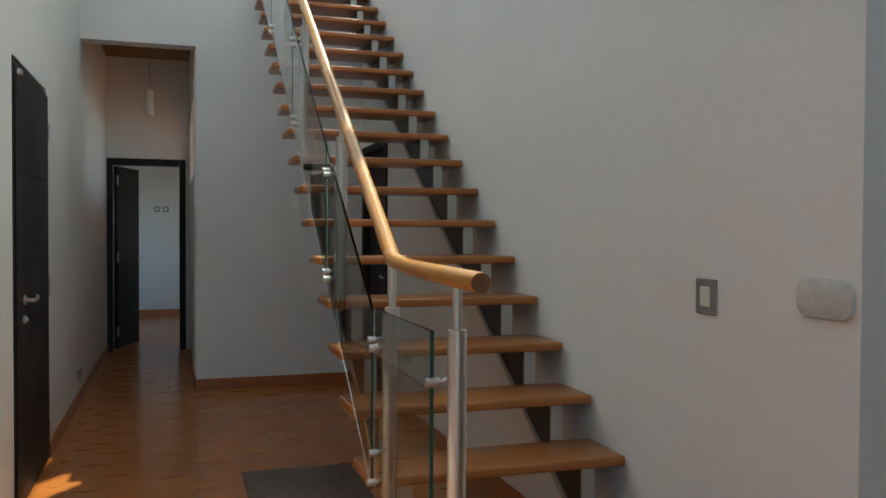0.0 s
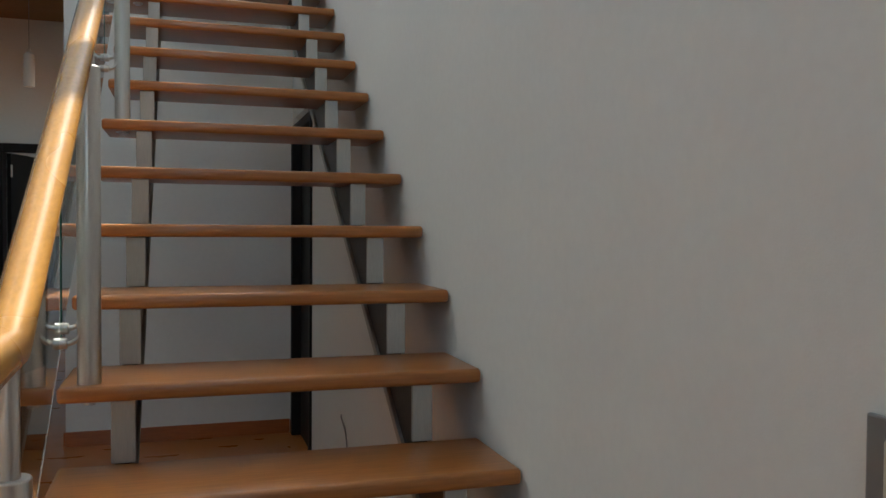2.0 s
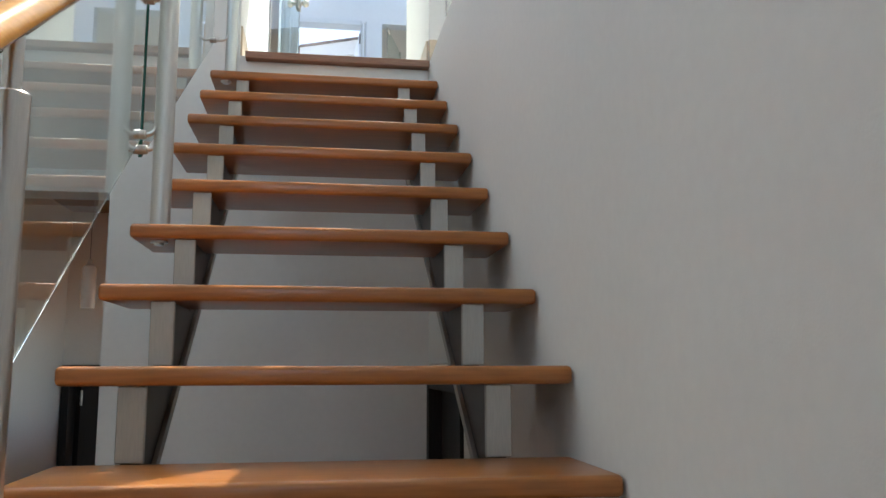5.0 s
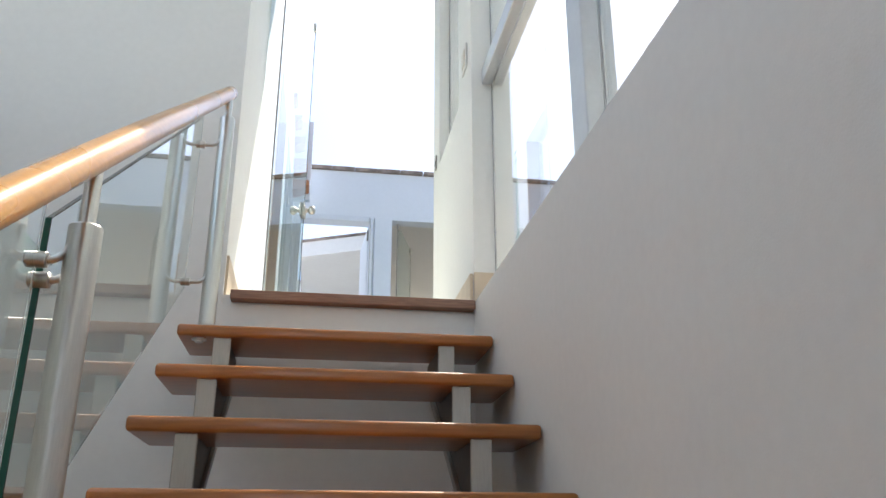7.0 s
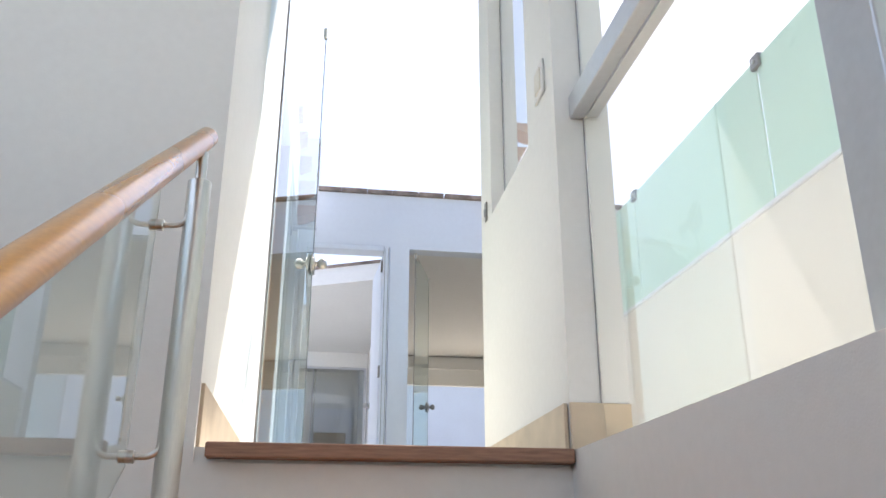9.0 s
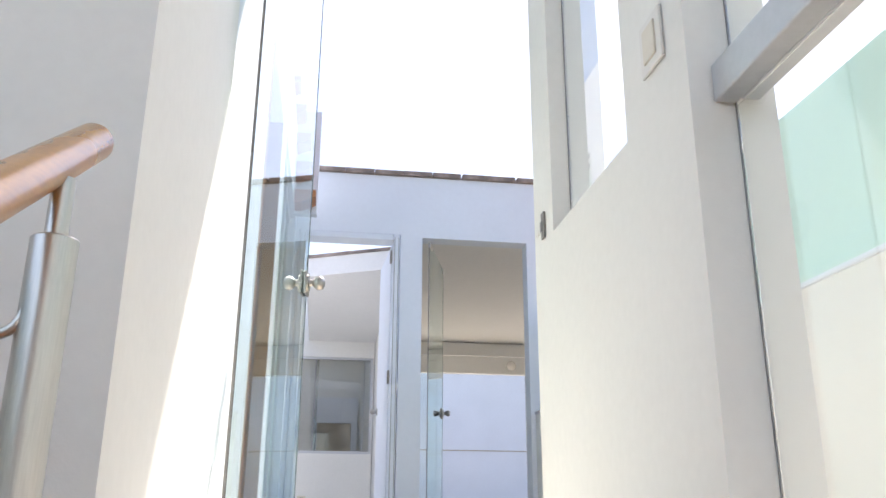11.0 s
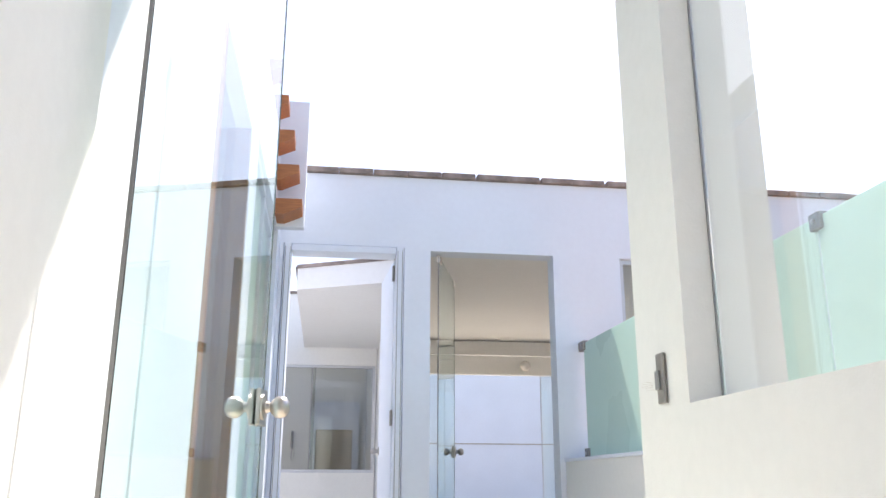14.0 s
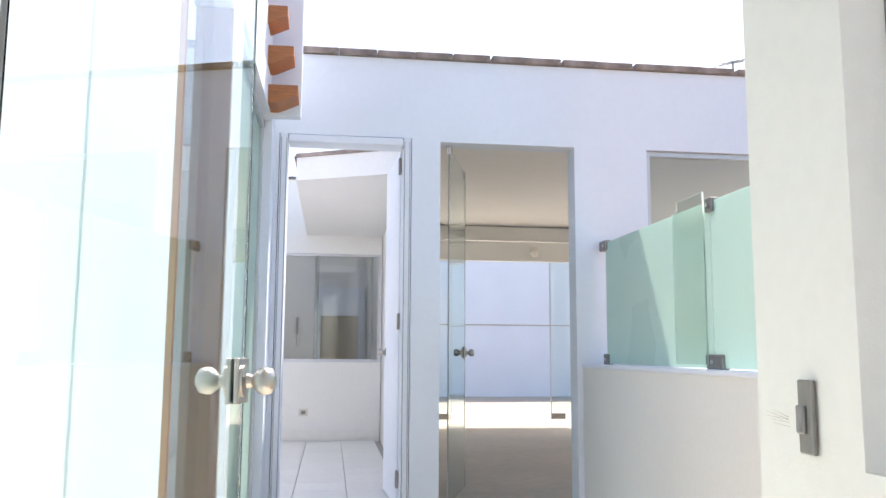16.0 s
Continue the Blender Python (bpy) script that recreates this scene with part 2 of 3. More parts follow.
def slab(axis, p0, p1, u0, u1, v0, v1, holes=(), bm=None):
    """A wall of real thickness from p0 to p1 along axis, with rectangular holes (u0, u1, v0, v1) that go through it."""
    bm = bm or bmesh.new()
    us = sorted({u0, u1, *[min(max(h[i], u0), u1) for h in holes for i in (0, 1)]})
    vs = sorted({v0, v1, *[min(max(h[i], v0), v1) for h in holes for i in (2, 3)]})

    def solid(i, j):
        if not (0 <= i < len(us) - 1 and 0 <= j < len(vs) - 1):
            return False
        cu, cv = (us[i] + us[i + 1]) / 2, (vs[j] + vs[j + 1]) / 2
        return not any(h[0] < cu < h[1] and h[2] < cv < h[3] for h in holes)

    cache = {}

    def vert(p, u, v):
        key = (round(p, 5), round(u, 5), round(v, 5))
        if key not in cache:
            cache[key] = bm.verts.new({"x": (p, u, v), "y": (u, p, v), "z": (u, v, p)}[axis])
        return cache[key]

    for i in range(len(us) - 1):
        for j in range(len(vs) - 1):
            if not solid(i, j):
                continue
            a, b, c, d = us[i], us[i + 1], vs[j], vs[j + 1]
            for p in (p0, p1):
                bm.faces.new([vert(p, a, c), vert(p, b, c), vert(p, b, d), vert(p, a, d)])
            for (ni, nj), (e, f) in (((i - 1, j), ((a, c), (a, d))), ((i + 1, j), ((b, c), (b, d))), ((i, j - 1), ((a, c), (b, c))), ((i, j + 1), ((a, d), (b, d)))):
                if not solid(ni, nj):
                    bm.faces.new([vert(p0, *e), vert(p0, *f), vert(p1, *f), vert(p1, *e)])
    bmesh.ops.recalc_face_normals(bm, faces=list(bm.faces))
    return bm


def structure(name, bm, mat, label, category="wall", drawn=True):
    return tagged(part(name, bm, mat, drawn=drawn), label, category, kind="structure")


def pane(name, dims, mat, parent, label="", bevel=0.0015):
    ob = part(name, box(*dims, bevel=bevel, seg=1), mat, parent, label)
    ob.visible_shadow = False
    return ob


# ---- levels and lines of the plan ----
RISE, GOING = 0.176, 0.263
TOP = 20 * RISE              # landing
TERR = 3.70                  # terrace and the rooms behind it
BACK = 5.275                 # wall behind the stairs
LEFT = -2.38
ROOF = 6.9


def nose(k):
    """The front edge of tread k: its y and the height of its top."""
    return 0.708 + (k - 3) * GOING, k * RISE


# ---- large structure: ground floor ----
structure("floor", slab("z", -0.2, -0.0012, -2.5, 4.0, -3.56, 12.4), FLOOR_WOOD, "polished reddish brown hardwood floor", "floor", False)
structure("wall_east", slab("x", 0, 0.16, -1.26, BACK + 0.18, 0, ROOF, [(0.3, 5.25, TOP + 0.01, 6.6), (5.25, 99, TOP - 0.2, 99), (4.25, 5.2, -1, 2.14)]), WHITE, "plain white painted stair wall")
structure("wall_north", slab("y", BACK, BACK + 0.18, LEFT, 0, 0, ROOF, [(-2.39, -1.49, -1, 2.97), (-0.897, 1, TOP - 0.03, 99)]), WHITE, "white wall with a tall hall opening")
# the high opening is made up, cut for the west fill lamp
structure("wall_west", slab("x", LEFT - 0.18, LEFT, -5.0, 8.2, 0, ROOF, [(1.86, 3.1, -1, 2.17), (-0.2, 4.8, 4.3, 6.5)]), WHITE, "long white painted wall with a dark door")
# unseen wall; its openings are made up to let fill light in
structure("wall_south", slab("y", -5.0, -4.8, LEFT, 4.0, 0, ROOF, [(-2.3, -1.2, 0.0, 2.8), (-2.3, -0.3, 3.2, 6.4)]), WHITE, "unseen white wall with openings added for fill light")
structure("wall_east_front", slab("y", -1.26, -1.1, 0.16, 4.0, 0, ROOF), WHITE, "white painted wall of the front room")
structure("wall_east_far", slab("x", 4.0, 4.2, -5.0, -1.1, 0, ROOF), WHITE, "white painted side wall")
structure("ceiling", slab("z", ROOF, ROOF + 0.2, LEFT - 0.18, 0.16, -1.1, BACK), CEIL, "flat white painted ceiling", "ceiling")
structure("ceiling_front", slab("z", ROOF, ROOF + 0.2, LEFT - 0.18, 4.2, -5.0, -1.1), CEIL, "flat white painted front room ceiling", "ceiling")
# its unseen east eave is added to block sun from the landing wall
structure("ceiling_landing", slab("z", ROOF, ROOF + 0.2, LEFT - 0.18, 0.45, BACK, 7.48), CEIL, "white roof slab over the landing with an added eave", "ceiling")
# hall behind the opening and the room at its end
# the slot in this wall is added to brighten the hall
structure("wall_hall_east", slab("x", -1.49, -1.32, BACK + 0.18, 8.03, 0, 3.4, [(5.8, 7.9, 1.9, 2.6)]), WHITE, "white painted hall wall")
structure("wall_hall_end", slab("y", 8.03, 8.17, LEFT, -1.3, 0, 3.4, [(-2.33, -1.60, -1, 2.13)]), WHITE, "white wall around the inner doorway")
structure("ceiling_hall", slab("z", 3.4, 3.5, LEFT - 0.18, -1.3, BACK + 0.18, 8.2), CEIL, "white hall ceiling", "ceiling")
structure("wall_room_end", slab("y", 12.3, 12.45, -3.4, 1.0, 0, 3.0), WHITE, "plain white far room wall")
# openings in both side walls are made up to let daylight into the room
structure("wall_room_west", slab("x", -3.5, -3.4, 8.17, 12.45, 0, 3.0, [(9.6, 11.2, 0.9, 2.2)]), WHITE, "plain white room wall")
structure("wall_room_east", slab("x", -0.9, -0.8, 8.17, 12.3, 0, 3.0, [(10.0, 11.2, 1.0, 2.2)]), WHITE, "white room wall with an added light opening")
structure("ceiling_room", slab("z", 3.0, 3.1, -3.5, -0.8, 8.17, 12.45), CEIL, "white room ceiling", "ceiling")

# ---- landing and terrace ----
structure("landing_floor", slab("z", TOP - 0.2, TOP + 0.006, -0.87, -0.002, 5.262, 6.478), WHITE, "white landing slab at the stair head", "floor")
structure("landing_wall_east", slab("x", 0, 0.16, 5.25, 6.478, TOP - 0.2, ROOF, [(5.63, 6.26, 4.48, 99)]), WHITE, "white landing wall with a tall side window")
structure("landing_wall_west", slab("x", -1.05, -0.87, BACK + 0.18, 6.36, TOP - 0.2, ROOF), WHITE, "white landing wall lit by the sun")
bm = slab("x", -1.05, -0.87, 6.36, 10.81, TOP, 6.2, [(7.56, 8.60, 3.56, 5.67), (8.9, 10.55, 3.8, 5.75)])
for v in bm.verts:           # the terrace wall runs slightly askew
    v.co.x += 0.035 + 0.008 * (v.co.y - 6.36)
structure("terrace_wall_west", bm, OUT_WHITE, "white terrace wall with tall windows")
structure("terrace_floor", slab("z", 3.3, TOP + 0.02, -1.05, 1.03, 6.478, 10.81), BOUNCE_FLOOR, "unseen terrace floor, pale to bounce light", "floor")
structure("side_terrace_floor", slab("z", 3.3, TOP - 0.02, 0.16, 1.03, -1.1, 6.478), BOUNCE_FLOOR, "unseen side terrace floor, pale to bounce light", "floor")
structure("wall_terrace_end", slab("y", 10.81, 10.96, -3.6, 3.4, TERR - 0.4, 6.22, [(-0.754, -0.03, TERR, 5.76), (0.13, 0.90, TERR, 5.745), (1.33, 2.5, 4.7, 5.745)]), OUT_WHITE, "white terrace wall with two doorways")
structure("ground", slab("z", -0.5, -0.21, -1500, 1500, -1500, 1500), GROUND, "dusty ground reaching the horizon", "ground")

# ---- rooms behind the terrace ----
structure("wall_patio_end", slab("y", 15.4, 15.52, -3.5, 0.07, TERR - 0.3, 6.3, [(-1.25, 0.06, 4.453, 5.545)]), WHITE, "white patio wall with a sliding window")
structure("wall_patio_west", slab("x", -3.6, -3.5, 10.96, 18.1, TERR - 0.3, 6.3), WHITE, "white patio side wall")
structure("wall_patio_east", slab("x", 0.07, 0.122, 10.96, 18.2, TERR - 0.3, 6.14), WHITE, "white dividing wall")
structure("patio_floor", slab("z", TERR - 0.3, TERR - 0.012, -3.6, 0.07, 10.96, 18.1), GROUT, "tile grout under pale patio tiles", "floor")
structure("wall_kitchen_end", slab("y", 18.0, 18.1, -3.5, 0.07, TERR, 6.0), WHITE, "plain wall behind the patio window")
structure("ceiling_kitchen", slab("z", 5.9, 6.0, -3.5, 0.07, 15.52, 18.0, [(-2.0, -0.1, 15.8, 17.6)]), CEIL, "white ceiling behind the patio window", "ceiling")
bm = slab("z", 5.72, 5.9, -0.70, 0.07, 12.15, 15.4)
for v in bm.verts:           # its front edge runs askew
    v.co.y -= 0.62 * (v.co.x + 0.70) if v.co.y < 13 else 0.0
structure("ceiling_patio", bm, CEIL, "white canopy slab over half of the patio", "ceiling")
structure("room_floor", slab("z", TERR - 0.3, TERR, 0.122, 6.0, 10.96, 25.0), CEMENT, "smooth grey cement floor", "floor")
structure("ceiling_terrace_room", slab("z", 6.19, 6.25, 0.122, 4.0, 10.96, 18.2), CEIL, "plain ceiling of the room behind the glass door", "ceiling")
structure("wall_terrace_room_east", slab("x", 4.0, 4.15, 10.96, 18.2, TERR, 6.2, [(12.0, 16.5, 4.4, 5.9)]), WHITE, "white room wall")
structure("beam", slab("y", 17.9, 18.2, 0.122, 4.0, 5.99, 6.19), WHITE, "white ceiling beam", "beam")
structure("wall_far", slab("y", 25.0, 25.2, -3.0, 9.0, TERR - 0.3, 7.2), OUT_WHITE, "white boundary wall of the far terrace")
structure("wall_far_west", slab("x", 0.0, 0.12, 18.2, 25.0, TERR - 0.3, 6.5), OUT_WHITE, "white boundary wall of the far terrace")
structure("trim_far", box(0.12, 6.0, 24.985, 24.999, 5.08, 5.10), CEMENT, "cement joint on the boundary wall", "trim")
structure("parapet", slab("x", 1.045, 1.26, -0.2, 10.345, 3.0, 4.54), WHITE, "white rendered terrace parapet", "parapet", False)
structure("parapet_coping", box(1.035, 1.27, -0.2, 10.343, 4.54, 4.56, bevel=0.004), OUT_WHITE, "thin pale coping on the parapet", "coping", False)
# made-up closed room that shuts out sun, so the terrace window looks dark
structure("wall_side_room", slab("x", -2.75, -2.6, 6.6, 8.72, TOP - 0.2, 6.2), DIM_BROWN, "brown wall of the added dark side room")
structure("wall_side_room_south", slab("y", 6.6, 6.72, -2.6, -1.05, TOP - 0.2, 6.2), DIM_BROWN, "brown wall of the added dark side room")
structure("wall_side_room_north", slab("y", 8.66, 8.78, -2.6, -1.05, TOP - 0.2, 6.2), DIM_BROWN, "brown wall of the added dark side room")
structure("floor_side_room", slab("z", TOP - 0.2, TOP, -2.6, -1.05, 6.72, 8.66), DIM_BROWN, "brown floor of the added dark side room", "floor")
structure("ceiling_side_room", slab("z", 6.2, 6.3, -2.75, -0.88, 6.6, 8.72), CEIL, "added roof slab that keeps sun out of the side room", "ceiling")


# ---- stairs ----
staircase = thing("staircase", "open wooden staircase on two steel stringers beside a white wall", "stairs")
SITED.append(staircase)
first_tread = smooth(part("tread", box(-0.967, -0.004, 0, 0.288, -0.036, 0, bevel=0.010, seg=3), TREAD_WOOD, staircase))
for k in range(1, 20):
    ob = first_tread if k == 1 else first_tread.copy()
    if k > 1:
        scene.collection.objects.link(ob)
    ob.location = (0, *nose(k))


def web(x, w):
    """A saw-toothed stringer plate: notches carry the treads."""
    bm = bmesh.new()
    upper = []
    for k in range(1, 20):
        y, z = nose(k)
        upper += [(y + 0.03, z - 0.217), (y + 0.03, z - 0.037), (y + GOING + 0.0185, z - 0.037)]
    upper[0] = (upper[0][0], 0.0)
    s = RISE / GOING
    off = RISE * 19 - s * nose(19)[0] - 0.178 - 0.03 * s - 0.085
    lower = [(5.245, 5.245 * s + off), (-off / s, 0.0)]
    upper[-1] = (5.245, upper[-1][1])
    pts = upper + lower
    a = [bm.verts.new((x - w, y, z)) for y, z in pts]
    b = [bm.verts.new((x + w, y, z)) for y, z in pts]
    bm.faces.new(a)
    bm.faces.new(list(reversed(b)))
    for i in range(len(pts)):
        j = (i + 1) % len(pts)
        bm.faces.new((a[i], b[i], b[j], a[j]))
    bmesh.ops.recalc_face_normals(bm, faces=list(bm.faces))
    bmesh.ops.triangulate(bm, faces=[f for f in bm.faces if len(f.verts) > 4])
    return bm, lower


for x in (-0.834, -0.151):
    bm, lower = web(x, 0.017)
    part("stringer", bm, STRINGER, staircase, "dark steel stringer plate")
    (ya, za), (yb, zb) = lower
    fl = bmesh.new()
    d = 0.030
    vs = [fl.verts.new((x + sx, y, z + dz)) for sx in (-0.026, 0.026) for y, z in ((ya, za), (yb, zb)) for dz in (0, -d)]
    for q in ((0, 1, 3, 2), (4, 5, 7, 6), (0, 1, 5, 4), (2, 3, 7, 6), (0, 2, 6, 4), (1, 3, 7, 5)):
        fl.faces.new([vs[i] for i in q])
    bmesh.ops.recalc_face_normals(fl, faces=list(fl.faces))
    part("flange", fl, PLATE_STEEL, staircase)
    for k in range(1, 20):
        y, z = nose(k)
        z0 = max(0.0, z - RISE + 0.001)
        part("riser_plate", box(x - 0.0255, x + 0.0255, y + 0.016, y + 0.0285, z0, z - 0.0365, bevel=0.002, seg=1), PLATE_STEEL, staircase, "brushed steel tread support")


# ---- balustrade ----
balustrade = thing("balustrade", "wooden handrail on steel posts with clear glass panels", "balustrade")
SITED.append(balustrade)
RX, GX, RZ = -0.905, -0.966, 1.236


RAIL = [(0.655, 1.258), (1.814, 2.036), (2.591, 2.560), (3.962, 3.485), (5.095, 4.240)]


def rail_z(y):
    if y < RAIL[0][0]:
        return RZ
    return float(np.interp(y, [a for a, _ in RAIL], [b for _, b in RAIL]))


smooth(part("handrail", sweep([(RX - 0.012, -0.192, RZ), (RX - 0.012, -0.187, RZ), (RX - 0.004, 0.430, RZ + 0.008), *[(RX, a, b) for a, b in RAIL], (RX, 5.108, 4.249), (RX, 5.117, 4.255)], [0.0245] + [0.0255] * 7 + [0.021, 0.010], 28), RAIL_WOOD, balustrade), 50)
part("end_cap", lathe([(0.0243, 0.0), (0.0243, -0.0008), (0.0235, -0.0014)], 28, (0, 1, 0), (RX - 0.012, -0.192, RZ)), END_GRAIN, balustrade, "dark end grain of the handrail")
part("joint_ring", sweep([(RX - 0.0052, 0.330, RZ + 0.0068), (RX - 0.0051, 0.334, RZ + 0.0069)], 0.0258, 28), SKIRT_WOOD, balustrade)


def post(y, z0, thick_top):
    px = RX if y < 4.8 else RX + 0.018
    p = smooth(part("post", lathe([(0.0250, 0.0), (0.0250, thick_top - z0 - 0.002), (0.0235, thick_top - z0)], 20, at=(px, y, z0)), STEEL, balustrade, "brushed steel post"), 30)
    smooth(part("pin", sweep([(px, y, thick_top), (px, y, rail_z(y) - 0.016)], 0.0125, 14), STEEL, p), 30)
    return p


def clamp(y_post, side, z):
    """A short cylinder that grips the glass edge, on a rod that bends up into the post."""
    y, px = y_post + side * 0.013, (RX if y_post < 4.8 else RX + 0.018)
    rod = [(GX + 0.012, y, z)]
    for i in range(7):
        a = i / 6 * math.pi / 2
        rod.append((px - 0.042 + 0.028 * math.sin(a), y, z + 0.032 * (1 - math.cos(a))))
    rod.append((px - 0.010, y, z + 0.052))
    c = smooth(part("clamp", sweep(rod, 0.0058, 12), STEEL, balustrade, "bent steel glass clamp"), 40)
    smooth(part("clamp_cylinder", lathe([(0.0105, 0.0), (0.0125, 0.002), (0.0125, 0.036), (0.0105, 0.038)], 18, (1, 0, 0), (GX - 0.019, y, z)), STEEL, c), 40)


def glass_panel(y0, b0, t0, y1, b1, t1):
    bm = bmesh.new()
    v = [bm.verts.new((x, y, z)) for x in (GX - 0.005, GX + 0.005) for y, z in ((y0, b0), (y1, b1), (y1, t1), (y0, t0))]
    for q in ((3, 2, 1, 0), (4, 5, 6, 7), (0, 1, 5, 4), (1, 2, 6, 5), (2, 3, 7, 6), (3, 0, 4, 7)):
        bm.faces.new([v[i] for i in q])
    bmesh.ops.recalc_face_normals(bm, faces=list(bm.faces))
    bmesh.ops.bevel(bm, geom=list(bm.edges), offset=0.001, segments=1, affect="EDGES")
    ob = part("glass_panel", bm, GLASS, balustrade, "clear glass panel with green edges")
    ob.visible_shadow = False
    for y, b, t in ((y0 - 0.0015, b0, t0), (y1 + 0.0005, b1, t1)):
        part("polished_edge", box(GX - 0.0045, GX + 0.0045, y, y + 0.001, b, t), GLASS_EDGE, ob)


POSTS = [(0.009, 0.0, 1.106), (0.665, 0.0, 1.103), (1.542, 6 * RISE, 1.750), (2.611, 10 * RISE, 2.466), (3.66, 14 * RISE, 3.161), (4.955, 19 * RISE, 4.061)]
for y, z0, top in POSTS:
    post(y, z0, top)
PANELS = [(0.025, 0.120, 1.103, 0.649, 0.120, 1.103), (0.681, 0.506, 1.095, 1.526, 1.127, 1.687), (1.558, 1.157, 1.707, 2.595, 1.912, 2.457), (2.627, 1.953, 2.498, 3.644, 2.682, 3.202), (3.676, 2.649, 3.179, 4.939, 3.462, 4.052)]
for i, p in enumerate(PANELS):
    glass_panel(*p)
    for side, yp, b, t in ((1, POSTS[i][0], p[1], p[2]), (-1, POSTS[i + 1][0], p[4], p[5])):
        for z in ((b + 0.02, t - 0.10) if i else (0.63, 0.972)):
            clamp(yp, side, z)
for k in (6, 10, 14, 19):
    y, z = nose(k)
    smooth(part("post_bolt", lathe([(0.022, 0), (0.022, -0.004), (0.012, -0.005), (0.012, -0.011)], 16, at=(RX, dict(((6, 1.542), (10, 2.611), (14, 3.66), (19, 4.955)))[k], z - 0.0365)), STEEL, balustrade), 30)


# ---- doors of the ground floor ----
def hinge(parent, x, y, z, along=(0, 0, 1)):
    h = smooth(part("hinge", lathe([(0.004, -0.056), (0.008, -0.052), (0.008, 0.052), (0.004, 0.056)], 12, along, (x, y, z)), STEEL, parent), 40)
    return h


def lever_handle(parent, x, y, z, sx, sy):
    """A lever on a rose; sx is the side of the leaf (along x), sy the way the lever points (along y)."""
    r = smooth(part("handle", lathe([(0.024, 0), (0.024, 0.008), (0.011, 0.010), (0.010, 0.045)], 18, (sx, 0, 0), (x, y, z)), STEEL, parent, "brushed steel lever handle"), 30)
    smooth(part("lever", sweep([(x + sx * 0.045, y - sy * 0.008, z), (x + sx * 0.047, y + sy * 0.05, z), (x + sx * 0.046, y + sy * 0.10, z + 0.004), (x + sx * 0.042, y + sy * 0.125, z + 0.014)], 0.0085, 12), STEEL, r), 60)


front_door = thing("door_1", "closed dark wooden door with horizontal grooves and lever handle", "door", at=(0, 0, 0))
zc = [0.006, 0.42, 0.82, 1.22, 1.64, 2.15]
for a, b in zip(zc, zc[1:]):
    part("panel", box(LEFT - 0.03, LEFT + 0.012, 1.885, 3.085, a + 0.002, b - 0.002, bevel=0.003, seg=2), DARK_WOOD, front_door)
part("door_core", box(LEFT - 0.028, LEFT + 0.006, 1.886, 3.084, 0.004, 2.149), DARK_WOOD, front_door)
for y0, y1 in ((1.862, 1.882), (3.088, 3.098)):
    part("frame", box(LEFT - 0.17, LEFT + 0.004, y0, y1, 0.0, 2.168), DARK_WOOD, front_door)
part("frame_head", box(LEFT - 0.17, LEFT + 0.003, 1.884, 3.086, 2.152, 2.168), DARK_WOOD, front_door)
part("door_back", box(LEFT - 0.168, LEFT - 0.12, 1.884, 3.086, 0.0, 2.151), DARK_WOOD, front_door)
for z in (1.95, 1.04, 0.17):
    hinge(front_door, LEFT + 0.013, 3.092, z)
lever_handle(front_door, LEFT + 0.012, 2.12, 1.01, 1, 1)
smooth(part("lock", lathe([(0.021, 0), (0.021, 0.010), (0.012, 0.012), (0.011, 0.02)], 18, (1, 0, 0), (LEFT + 0.012, 2.10, 0.915)), STEEL, front_door, "round steel lock"), 30)
part("latch", box(LEFT + 0.012, LEFT + 0.03, 1.93, 2.0, 2.09, 2.12, bevel=0.004), STEEL, front_door)

under_door = thing("door_2", "closed black wooden door under the stairs", "door")
part("door_leaf", box(0.045, 0.085, 4.31, 5.14, 0.005, 2.075, bevel=0.002), DARK_WOOD, under_door)
for y0, y1 in ((4.235, 4.305), (5.145, 5.215)):
    part("frame", box(-0.014, 0.155, y0, y1, 0.0, 2.14, bevel=0.003), DARK_WOOD, under_door)
part("frame_head", box(-0.012, 0.154, 4.306, 5.144, 2.08, 2.138, bevel=0.003), DARK_WOOD, under_door)
lever_handle(under_door, 0.045, 4.38, 1.0, -1, 1)

hall_door = thing("door_3", "open dark wooden door at the end of the hall", "door")
for x0, x1 in ((-2.374, -2.318), (-1.612, -1.545)):
    part("frame", box(x0, x1, 8.0, 8.19, 0.0, 2.2, bevel=0.003), DARK_WOOD, hall_door)
part("frame_head", box(-2.317, -1.613, 8.002, 8.188, 2.13, 2.2, bevel=0.003), DARK_WOOD, hall_door)
leaf = part("door_leaf", box(0, 0.68, -0.02, 0.02, 0.008, 2.05, bevel=0.002), DARK_WOOD, hall_door, drawn=False)
leaf.matrix_local = pose(-2.215, 7.93, 0, 0, 0, 73)
for z in (1.89, 1.03, 0.2):
    part("hinge", lathe([(0.004, -0.056), (0.009, -0.052), (0.009, 0.052), (0.004, 0.056)], 12, (0, 0, 1), (0.0, -0.024, z)), STEEL, leaf)
smooth(part("handle", sweep([(0.64, -0.02, 1.0), (0.64, -0.06, 1.0), (0.60, -0.066, 1.0), (0.53, -0.064, 1.0)], 0.009, 10), STEEL, leaf), 60)

# skirting boards
def skirting(name, *dims):
    tagged(part(name, box(*dims, bevel=0.003), SKIRT_WOOD), "reddish brown wooden skirting board", "skirting", kind="structure")


skirting("baseboard", -0.016, -0.001, -1.24, 4.232, 0, 0.092)
skirting("baseboard", -0.016, -0.001, 5.218, BACK - 0.018, 0, 0.092)
skirting("baseboard", -1.49, -0.018, BACK - 0.036, BACK - 0.021, 0, 0.096)
